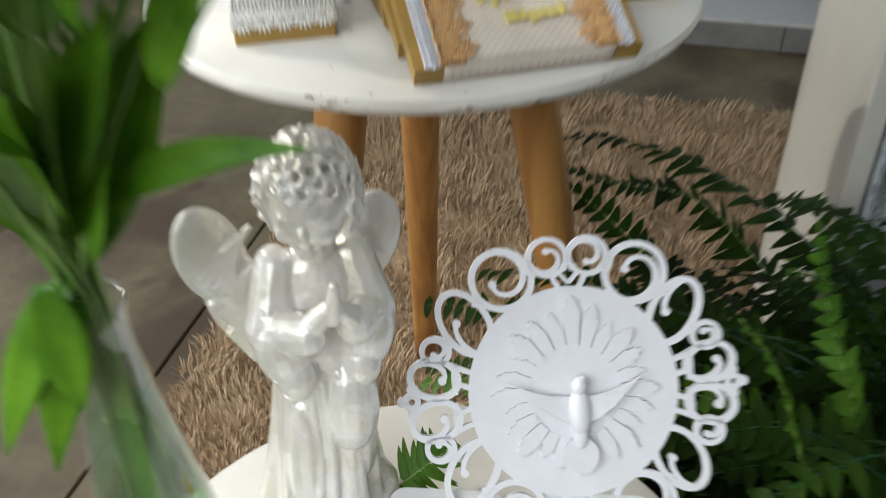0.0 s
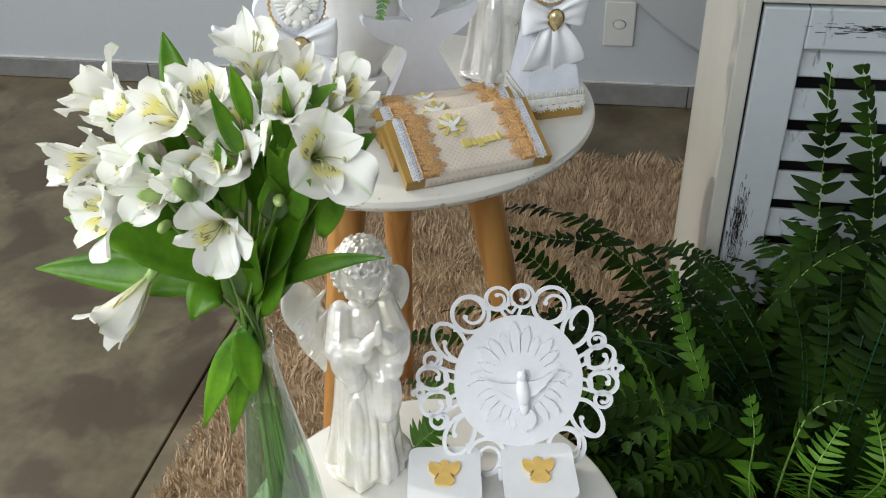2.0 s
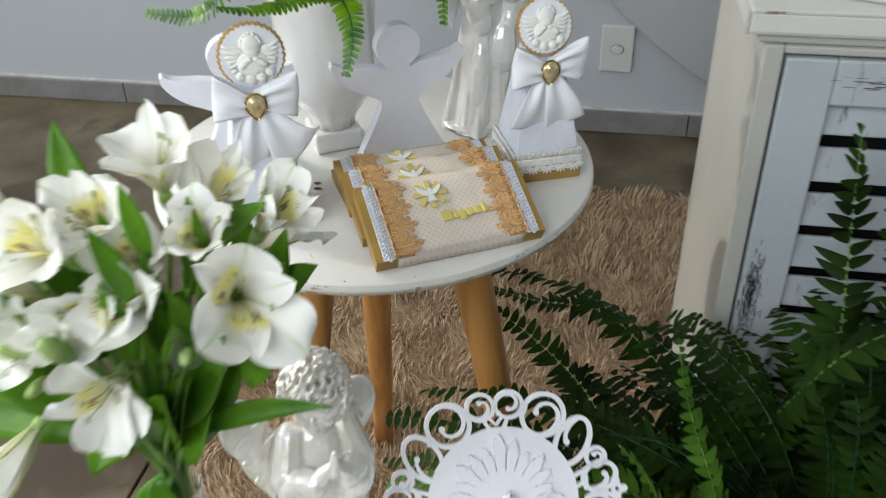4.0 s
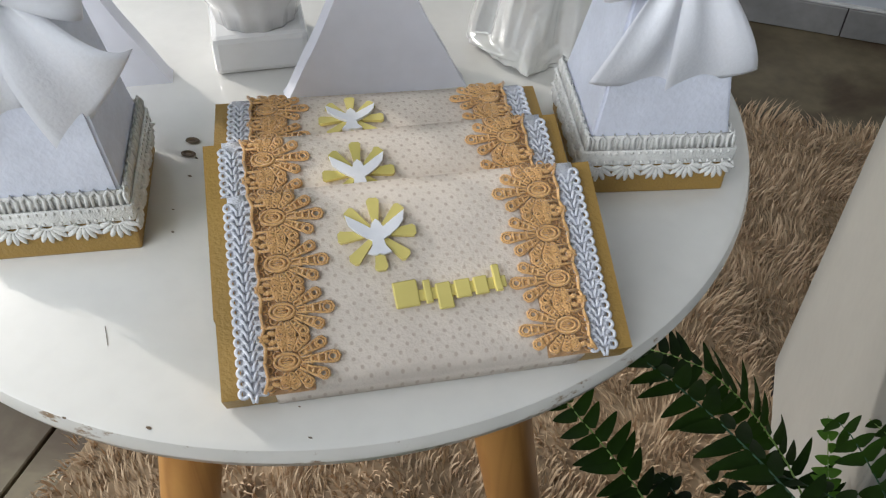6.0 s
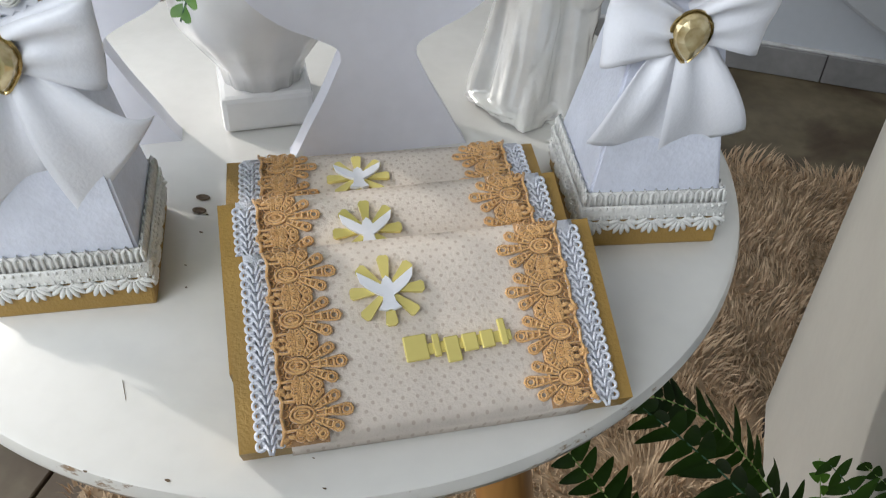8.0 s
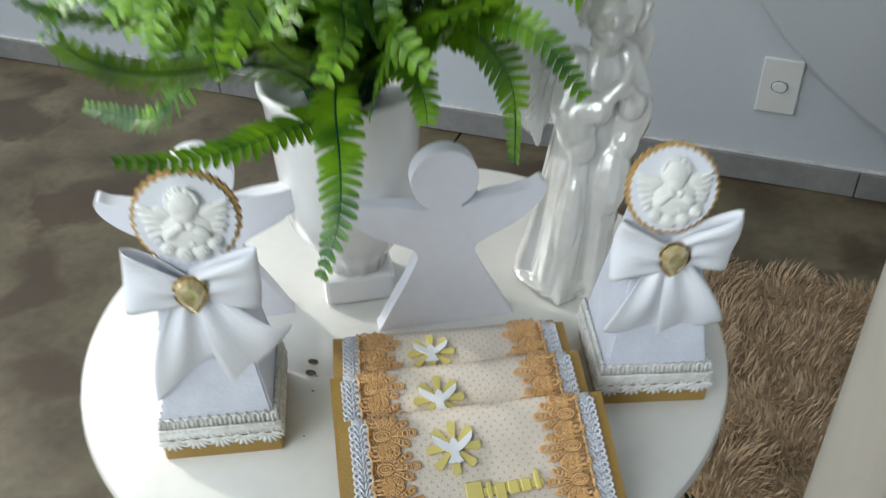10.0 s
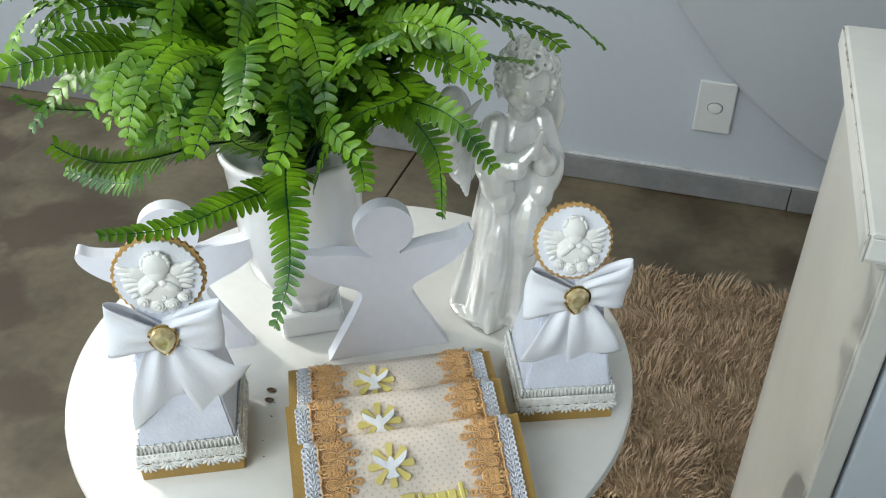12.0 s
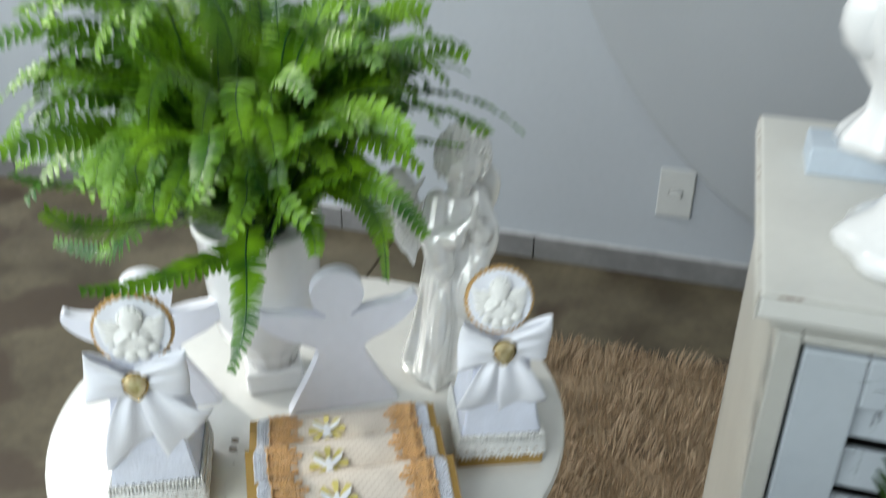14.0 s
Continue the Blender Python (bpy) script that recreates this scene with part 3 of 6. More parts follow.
# ---- shaggy rug ----
RX0, RX1, RY0, RY1 = -0.345, 1.05, -0.75, 0.915
rug = thing("shag_rug", pose(0, 0, 0), "brown long-pile shaggy rug on the cement floor", "rug")
bm = box(B(), ((RX0 + RX1) / 2, (RY0 + RY1) / 2, 0.005), (RX1 - RX0 - 0.02, RY1 - RY0 - 0.02, 0.008), 0.003)
part("backing", bm, M_RUGBASE, rug)
rng = np.random.default_rng(5)
NB = 95000
bx = rng.uniform(RX0, RX1, NB)
by = rng.uniform(RY0, RY1, NB)
# locks of pile lean together
lock = np.array([[noise.noise(Vector((x * 16, y * 16, 0))), noise.noise(Vector((x * 16, y * 16, 7)))] for x, y in zip(bx, by)])
ang = rng.uniform(0, math.tau, NB)
lean = lock * 0.024 + np.c_[np.cos(ang), np.sin(ang)] * 0.008
hgt = rng.uniform(0.014, 0.027, NB) * (1 + 0.5 * lock[:, 0])
wide = rng.uniform(0.0008, 0.0017, NB)
side = np.c_[-np.sin(ang), np.cos(ang)] * wide[:, None]
base = np.c_[bx, by]
verts = np.empty((NB, 5, 3))
verts[:, 0, :2], verts[:, 1, :2] = base - side, base + side
verts[:, 0:2, 2] = 0.006
verts[:, 2, :2], verts[:, 3, :2] = base + lean * 0.4 - side * 0.8, base + lean * 0.4 + side * 0.8
verts[:, 2:4, 2] = (0.006 + hgt * 0.65)[:, None]
verts[:, 4, :2], verts[:, 4, 2] = base + lean, 0.006 + hgt * (1 - 3.0 * np.hypot(*lean.T))
i5 = np.arange(NB)[:, None] * 5
me = bpy.data.meshes.new("shag")
tri = np.concatenate([i5 + np.array([[0, 1, 3]]), i5 + np.array([[0, 3, 2]]), i5 + np.array([[2, 3, 4]])])
me.from_pydata(verts.reshape(-1, 3).tolist(), [], tri.tolist())
me.materials.append(M_RUG)
pile = new("shag", me)
pile.parent = rug
tagged(pile, "long brown pile", kind="stuff")

# ---- cabinet ----
CX0, CX1, CY0, CY1, CZ = 0.335, 0.82, 0.066, 0.392, 0.690
cab = thing("cabinet", pose(0, 0, 0), "distressed white-painted wooden cabinet with a louvred door", "cabinet")
part("top", box(B(), ((CX0 + CX1) / 2, (CY0 + CY1) / 2, CZ - 0.011), (CX1 - CX0 + 0.036, CY1 - CY0 + 0.024, 0.022), 0.004), M_CAB_LIT, cab, "white top with rubbed brown edges")
part("worn_edge", box(B(), (CX0 - 0.0172, (CY0 + CY1) / 2, CZ - 0.0018), (0.0018, CY1 - CY0 + 0.018, 0.0022), 0.0008, seg=1), M_RUBBED, cab, "edge rubbed through to brown wood")
part("worn_edge", box(B(), ((CX0 + CX1) / 2, CY0 - 0.0112, CZ - 0.0018), (CX1 - CX0 + 0.030, 0.0022, 0.0026), 0.0008, seg=1), M_RUBBED, cab, "edge rubbed through to brown wood")
part("worn_edge", box(B(), (CX0 - 0.0172, CY0 - 0.0112, CZ - 0.011), (0.0024, 0.0024, 0.020), 0.0008, seg=1), M_RUBBED, cab, "corner rubbed through to brown wood")
part("top_moulding", box(B(), ((CX0 + CX1) / 2, (CY0 + CY1) / 2, CZ - 0.0265), (CX1 - CX0 + 0.012, CY1 - CY0 + 0.008, 0.009), 0.003), M_CAB_SHADED, cab)
for x in (CX0 + 0.008, CX1 - 0.008):
    part("side_panel", box(B(), (x, (CY0 + CY1) / 2, (CZ - 0.031 + 0.02) / 2 + 0.01), (0.016, CY1 - CY0, CZ - 0.031 - 0.02), 0.0015), M_CAB_SHADED, cab)
part("back_panel", box(B(), ((CX0 + CX1) / 2, CY1 - 0.005, 0.34), (CX1 - CX0 - 0.033, 0.008, 0.62)), M_CAB_SHADED, cab)
part("bottom", box(B(), ((CX0 + CX1) / 2, (CY0 + CY1) / 2, 0.055), (CX1 - CX0 - 0.033, CY1 - CY0 - 0.03, 0.016)), M_CAB_SHADED, cab)
# added near-black sheet that paints the shade seen between the louvres
part("shade_sheet", box(B(), ((CX0 + CX1) / 2, CY0 + 0.06, 0.36), (CX1 - CX0 - 0.034, 0.004, 0.58)), M_DARK, cab)
for x in (CX0 + 0.02, CX1 - 0.02):
    for y in (CY0 + 0.02, CY1 - 0.02):
        part("foot", box(B(), (x, y, 0.010), (0.035, 0.035, 0.020), 0.003), M_DARK, cab, "dark foot")
# face frame, a thin lip round the door
for x in (CX0 + 0.0085, CX1 - 0.0085):
    part("frame_stile", box(B(), (x, CY0 - 0.004, 0.345), (0.017, 0.008, 0.628), 0.0018), M_CAB_SHADED, cab)
part("frame_rail", box(B(), ((CX0 + CX1) / 2, CY0 - 0.004, 0.6555), (CX1 - CX0 - 0.0345, 0.008, 0.007), 0.0015), M_CAB_SHADED, cab)
part("frame_rail", box(B(), ((CX0 + CX1) / 2, CY0 - 0.004, 0.052), (CX1 - CX0 - 0.0345, 0.008, 0.040), 0.0015), M_CAB_SHADED, cab)
DX0, DX1, DZ0, DZ1 = CX0 + 0.0195, CX1 - 0.0195, 0.075, 0.649
door = part("door", box(B(), (DX0 + 0.0215, CY0 - 0.003, (DZ0 + DZ1) / 2), (0.043, 0.014, DZ1 - DZ0), 0.002), M_DOOR, cab, "louvred door, black showing through rubbed pale paint")
part("stile", box(B(), (DX1 - 0.0215, CY0 - 0.003, (DZ0 + DZ1) / 2), (0.043, 0.014, DZ1 - DZ0), 0.002), M_DOOR, door)
part("rail", box(B(), ((DX0 + DX1) / 2, CY0 - 0.003, DZ1 - 0.021), (DX1 - DX0 - 0.0865, 0.014, 0.042), 0.002), M_DOOR, door)
part("rail", box(B(), ((DX0 + DX1) / 2, CY0 - 0.003, DZ0 + 0.028), (DX1 - DX0 - 0.0865, 0.014, 0.056), 0.002), M_DOOR, door)
for k in range(10):
    z = 0.591 - 0.0482 * k
    if z > 0.15:
        part("louvre", box(B(), ((DX0 + DX1) / 2, CY0 + 0.004, z), (DX1 - DX0 - 0.088, 0.007, 0.0335), 0.002, Matrix.Rotation(radians(-12), 4, "X")), M_DOOR, door)


# paint rubbed away in fine strokes, the dark wood showing
rnd = random.Random(15)
for cx, cz, w, h, n, upright in ((0.3655, 0.392, 0.010, 0.050, 260, True), (0.3585, 0.300, 0.006, 0.040, 90, True), (0.470, 0.629, 0.060, 0.0055, 200, False), (0.590, 0.614, 0.050, 0.006, 120, False)):
    b = B()
    for _ in range(n):
        x, z = cx + rnd.gauss(0, 0.45) * w, cz + rnd.gauss(0, 0.45) * h
        x = max(DX0 + 0.001, min(x, DX0 + 0.042)) if upright else x
        ln, wd = rnd.uniform(0.003, 0.014), rnd.uniform(0.0002, 0.0007)
        dx, dz = (wd, ln) if upright else (ln, wd)
        z = max(0.09, min(z, DZ1 - 0.004 - dz))
        sk = rnd.uniform(-0.0008, 0.0008)
        b.faces.new([b.verts.new(v) for v in ((x, CY0 - 0.0103, z), (x + dx, CY0 - 0.0103, z), (x + dx + sk, CY0 - 0.0103, z + dz), (x + sk, CY0 - 0.0103, z + dz))])
    tagged(part("rubbed_paint", b, M_DARK, door, "dark wood showing through rubbed paint"), kind="stuff")


# ---- statues: one plain mesh each ----
def statue_mesh(h, seed, voxel):
    rnd = random.Random(seed)
    bm = B()

    def blob(c, r, turn=None, u=12, v=8):
        ball(bm, Vector(c) * h, tuple(k * h for k in ((r, r, r) if isinstance(r, (int, float)) else r)), turn, u, v)

    def limb(points, radii):
        pts = [Vector(p) for p in points]
        for (a, b), (ra, rb) in zip(zip(pts, pts[1:]), zip(radii, radii[1:])):
            n = max(2, int((b - a).length / (min(ra, rb) * 0.22)))
            for i in range(n + 1):
                blob(a.lerp(b, i / n), ra + (rb - ra) * i / n, u=10, v=7)

    blob((0, 0, 0.022), (0.165, 0.135, 0.022), u=28)
    blob((-0.03, -0.05, 0.035), (0.10, 0.09, 0.035))
    blob((0.09, -0.02, 0.05), (0.09, 0.09, 0.045))
    prof = [(0.0, 0.0), (0.140, 0.0), (0.142, 0.05), (0.126, 0.15), (0.112, 0.28), (0.102, 0.40), (0.092, 0.50), (0.080, 0.60), (0.0, 0.62)]

    def folds(a, z):
        return 1 + (0.085 * math.sin(5 * a + 4 * z / h) + 0.06 * math.sin(9 * a - 5 * z / h + 1) + 0.035 * math.sin(17 * a + 3 * z / h)) * max(0.0, 0.62 - z / h) * 1.8

    dense = []
    for (r0, z0), (r1, z1) in zip(prof, prof[1:]):
        for i in range(5):
            dense.append(((r0 + (r1 - r0) * i / 5) * h, (z0 + (z1 - z0) * i / 5) * h))
    dense[0] = (0, 0)
    lathe(bm, [p for i, p in enumerate(dense) if i == 0 or p[0] > 0] + [(0, 0.62 * h)], 72, folds)
    blob((0.045, -0.085, 0.36), (0.065, 0.060, 0.12))
    blob((0.045, -0.05, 0.23), (0.070, 0.068, 0.14))
    blob((-0.06, -0.075, 0.22), (0.045, 0.05, 0.18))
    for k in range(9):
        a = rnd.uniform(-2.6, -0.4)
        limb([(0.10 * math.cos(a), 0.10 * math.sin(a), 0.46), (0.114 * math.cos(a + 0.15), 0.114 * math.sin(a + 0.15), 0.24), (0.138 * math.cos(a + 0.1), 0.13 * math.sin(a + 0.1), 0.05)], [0.009, 0.013, 0.016])
    blob((0, 0.0, 0.585), (0.092, 0.072, 0.125), u=18, v=12)
    for s in (-1, 1):
        limb([(s * 0.080, 0.0, 0.665), (s * 0.108, -0.045, 0.565)], [0.045, 0.052])
        limb([(s * 0.108, -0.045, 0.56), (s * 0.050, -0.115, 0.585)], [0.050, 0.040])
        limb([(s * 0.055, -0.115, 0.585), (s * 0.012, -0.135, 0.645)], [0.032, 0.018])
    limb([(0, -0.135, 0.63), (0, -0.150, 0.705)], [0.020, 0.010])
    # wide sleeves
    for s in (-1, 1):
        blob((s * 0.088, -0.070, 0.525), (0.058, 0.055, 0.085), Matrix.Rotation(s * 0.25, 4, "Y"), 16, 12)
        blob((s * 0.070, -0.095, 0.470), (0.042, 0.036, 0.050), None, 14, 10)
    # head, face, curls
    below = len(bm.verts)
    blob((0, -0.012, 0.72), (0.045, 0.042, 0.05))
    blob((0, -0.022, 0.825), (0.080, 0.086, 0.095), u=20, v=14)
    blob((0, -0.045, 0.785), (0.058, 0.055, 0.05))
    blob((0, -0.108, 0.812), (0.010, 0.012, 0.017))
    for s in (-1, 1):
        blob((s * 0.036, -0.082, 0.795), (0.022, 0.020, 0.022))
        blob((s * 0.028, -0.095, 0.838), (0.020, 0.010, 0.006))
    blob((0, -0.096, 0.778), (0.016, 0.012, 0.007))
    blob((0, -0.085, 0.756), (0.02, 0.018, 0.014))
    for k in range(150):
        a, e = k * 2.39996 + rnd.uniform(-0.1, 0.1), math.asin(min(0.99, -0.55 + 1.55 * (k + 0.5) / 150 + rnd.uniform(-0.03, 0.03)))
        if math.sin(a) < -0.35 and e < 0.55:
            continue
        out = Vector((math.cos(a) * math.cos(e), math.sin(a) * math.cos(e), math.sin(e)))
        c = Vector((0.081 * out.x, -0.02 + 0.086 * out.y, 0.832 + 0.095 * out.z))
        u = out.orthogonal().normalized()
        v = out.cross(u)
        r = rnd.uniform(0.012, 0.016)
        for j in range(7):
            g = math.tau * j / 7
            blob(c + (u * math.cos(g) + v * math.sin(g)) * r + out * (0.003 + 0.018 * j / 7), 0.0070, u=6, v=5)
    bm.verts.ensure_lookup_table()
    pivot = Vector((0, -0.012, 0.72)) * h
    nod = Matrix.Translation(pivot) @ Matrix.Rotation(radians(-24), 4, "Z") @ Matrix.Rotation(radians(10), 4, "X") @ Matrix.Translation(-pivot)
    for v in list(bm.verts)[below:]:
        v.co = nod @ v.co
    # wings: rounded shoulder, rows of feathers; both rise from behind the shoulders
    for s in (-1, 1):
        q = 1.0 if s < 0 else 0.70
        top = 0.77 if s < 0 else 0.745
        tilt = Matrix.Rotation(s * radians(20), 4, "Y") @ Matrix.Rotation(s * radians(-12), 4, "Z")
        blob((s * 0.190 * q, 0.075, top - 0.105), (0.072, 0.026, 0.110), tilt, 20, 14)
        blob((s * 0.150 * q, 0.085, top - 0.205), (0.066, 0.026, 0.135), Matrix.Rotation(s * radians(14), 4, "Y"), 20, 14)
        for row, (x0, x1, drop) in enumerate(((0.11, 0.225, 0.0), (0.10, 0.205, 0.075), (0.09, 0.175, 0.15))):
            for k in range(6):
                f = k / 5
                a = Vector((s * q * (x0 + 0.3 * (x1 - x0) * f), 0.058, top - 0.045 - drop - 0.05 * f))
                c = Vector((s * q * (x0 + (x1 - x0) * (1 - 0.55 * f)), 0.052, top - 0.125 - drop - 0.075 * f))
                limb([a, c], [0.006, 0.009])
    for v in bm.verts:
        v.co.x *= 0.90
        v.co.y *= 0.92
    me = bpy.data.meshes.new("angel_statue")
    bm.to_mesh(me)
    bm.free()
    return me


def angel_statue(m, h, seed, mat, label, voxel):
    me = statue_mesh(h, seed, voxel)
    me.materials.append(mat)
    ob = new("angel_statue", me)
    ob.matrix_basis = m
    r = ob.modifiers.new("remesh", "REMESH")
    r.mode, r.voxel_size, r.use_smooth_shade = "VOXEL", voxel, True
    s = ob.modifiers.new("smooth", "SMOOTH")
    s.factor, s.iterations = 0.4, 1
    return tagged(ob, label, "statue", "angel statues")


angel_statue(pose(0.0385, -0.348, T2, 0, 3.5, 36), 0.233, 3, M_PEARL, "small pearl-white praying angel statue on the low table", 0.00095)
angel_statue(pose(0.082, 0.079, T1, 0, 5.0, 40), 0.234, 8, M_PEARL_CLEAR, "tall translucent pearl angel statue on the tall table", 0.00095)


# ---- wooden cut-out angels ----
def angel_outline():
    """Front view: x across from the middle, y up."""
    half = [(0.0437, 0.0), (0.041, 0.004), (0.034, 0.018), (0.0255, 0.034), (0.0175, 0.052), (0.0185, 0.058), (0.028, 0.064), (0.040, 0.070), (0.050, 0.0775), (0.0575, 0.086), (0.0603, 0.0925), (0.0600, 0.0965), (0.0575, 0.0975), (0.052, 0.0945), (0.042, 0.0920), (0.030, 0.0910), (0.018, 0.0885), (0.010, 0.086), (0.0095, 0.0885)]
    waist, wing, neck = half[:5], half[4:15], half[14:]
    half = [tuple(v[:2]) for v in glide([(*p, 0) for p in waist], 14)[:-1] + glide([(*p, 0) for p in wing], 40)[:-1]] + neck
    head = [(0.0197 * math.sin(a), 0.1052 - 0.0197 * math.cos(a)) for a in (radians(34 + (180 - 34) * k / 26) for k in range(27))]
    right = half + head
    return right + [(-x, y) for x, y in reversed(right[:-1])]


def wooden_angel(m, label):
    t = thing("wooden_angel", m, label, "angel ornament", "white wooden angels")
    bm = plate(B(), angel_outline(), -0.0058, 0.0058)
    bmesh.ops.bevel(bm, geom=[e for e in bm.edges if e.calc_face_angle(0) > 1.4 and abs(e.verts[0].co.z - e.verts[1].co.z) < 1e-6], offset=0.0009, segments=2, affect="EDGES")
    bmesh.ops.transform(bm, matrix=pose(0, 0, 0, 90, 0, 0), verts=bm.verts)
    cutout = part("cutout", bm, M_ANGELWOOD, t, smooth=True)
    cutout.data.set_sharp_from_angle(angle=radians(40))
    return t


u30 = 30.4
wooden_angel(pose(0.0265 - 0.0045, 0.004 + 0.0078, T1, 0, 0, u30), "white wooden angel cut-out standing behind the envelopes")
wooden_angel(pose(-0.1120, -0.0375 + 0.004, T1, 0, 0, u30 - 1), "white wooden angel cut-out behind a ribboned box")


# ---- ribbon bow ----
def bow_parts(t, y, z, k=1.0, droop=0.0, tails=((-1, 0.046, 0.0165, -0.012), (1, 0.043, 0.0225, 0.016))):
    """A loose satin bow at height z on the front face (towards -y) of a thing. tails: side, length, swing outwards, slant of the cut end."""
    for s in (-1, 1):
        rise = radians(9 + 2 * s + droop * s)
        rows = []
        for i in range(25):
            a = math.pi * i / 24
            o = math.sin(a) ** 0.55
            out = (0.0288 + 0.0008 * s) * k * o
            fwd = -0.0058 * k * math.cos(a) * (0.35 + 0.65 * math.sin(a) ** 0.5)
            w = (0.0058 + 0.0104 * o ** 1.1) * k
            row = []
            for j in range(13):
                g = j / 12 * 2 - 1
                gather = (1 - o) ** 0.7
                fold = 0.0016 * k * math.sin(g * 6.5 + 0.9 * s) * gather + 0.0024 * k * math.sin(g * 2.6 + 1.1 * s + 2.2 * o) * o + 0.0009 * k * math.sin(g * 7.5 - 3.0 * o + s) * o * (1.25 - o)
                u, v = out * (1 + 0.05 * s * g - 0.03 * g * g), g * w + 0.0016 * k * math.sin(3.0 * o + s)
                row.append((s * (u * math.cos(rise) - 0.22 * v * math.sin(rise)), y - 0.0046 * k + fwd + fold, z + u * math.sin(rise) + v))
            rows.append(row)
        part("bow_loop", sheet(B(), rows, 0.00025), M_SATIN, t, smooth=True)
    for s, ln, c1, slant in tails:
        rows = []
        for i in range(22):
            f = i / 21
            cx = s * (0.0022 + (c1 - 0.0022) * f ** 0.85) * k
            w = (0.0026 + 0.0122 * math.sin(1.62 * f ** 0.8)) * k
            row = []
            for j in range(13):
                g = j / 12 * 2 - 1
                drop = f * ln * k - slant * k * s * g * f ** 2.2
                fold = 0.0017 * k * math.sin(g * 5.5 + 1.6 * s) * (1 - f) ** 0.8 + 0.0024 * k * math.sin(g * 2.3 + 1.2 * s + 1.4 * f) * f
                row.append((cx + g * w * (1 - 0.1 * f * g * s), y - 0.0040 - 0.0075 * math.sin(f * 2.7) * k + fold, z - 0.0015 - drop))
            rows.append(row)
        part("bow_tail", sheet(B(), rows, 0.00025), M_SATIN, t, smooth=True)
    ball(b := B(), (0, y - 0.0050, z), (0.0052 * k, 0.0050, 0.0056 * k))
    part("bow_knot", b, M_SATIN, t, smooth=True)

    # faceted drop-shaped stone in its setting
    def drop(a, rx, rz):
        c, q = math.cos(a), math.sin(a)
        return rx * c * (1.0 if q > -0.1 else 1.0 - 0.55 * (-q) ** 1.6), rz * q * (1.0 if q > 0 else 1.42)

    n, b = 14, B()
    rings = []
    for r, d in ((1.0, 0.0095), (0.86, 0.0118), (0.52, 0.0132)):
        rings.append([b.verts.new((px, y - d, z + pz)) for px, pz in (drop(math.tau * (i + (0.5 if r == 0.86 else 0)) / n, 0.0066 * k * r, 0.0074 * k * r) for i in range(n))])
    for lo, hi, turn in ((rings[0], rings[1], 0), (rings[1], rings[2], 1)):
        for i in range(n):
            j = (i + 1) % n
            b.faces.new((lo[i], lo[j], hi[(i + turn) % n]))
            b.faces.new((hi[(i + turn) % n], lo[j], hi[(j + turn) % n]))
    b.faces.new(rings[2])
    b.faces.new(rings[0][::-1])
    part("gem", b, M_GEM, t, "amber drop-shaped crystal")
    b = tube(B(), [(px, y - 0.0092, z + pz) for px, pz in (drop(math.tau * i / 28, 0.0069 * k, 0.0077 * k) for i in range(28))], 0.0008, 5, True)
    part("gem_setting", b, M_GEMSET, t)


def lace_fan(bm, cx, z, y, r, petals=5):
    """A small lace scallop hanging from (cx, z) on the plane y."""
    for p in range(petals):
        a = math.pi * (1.12 + 0.76 * p / (petals - 1))
        c = (cx + r * 0.62 * math.cos(a), y, z + r * 0.62 * math.sin(a))
        ball(bm, c, (r * 0.42, 0.0009, r * 0.125), Matrix.Rotation(-a, 4, "Y"), 8, 5)
    tube(bm, [(cx + r * 0.30 * math.cos(a), y, z + r * 0.24 * math.sin(a)) for a in (math.pi + math.pi * i / 6 for i in range(7))], r * 0.07, 4)


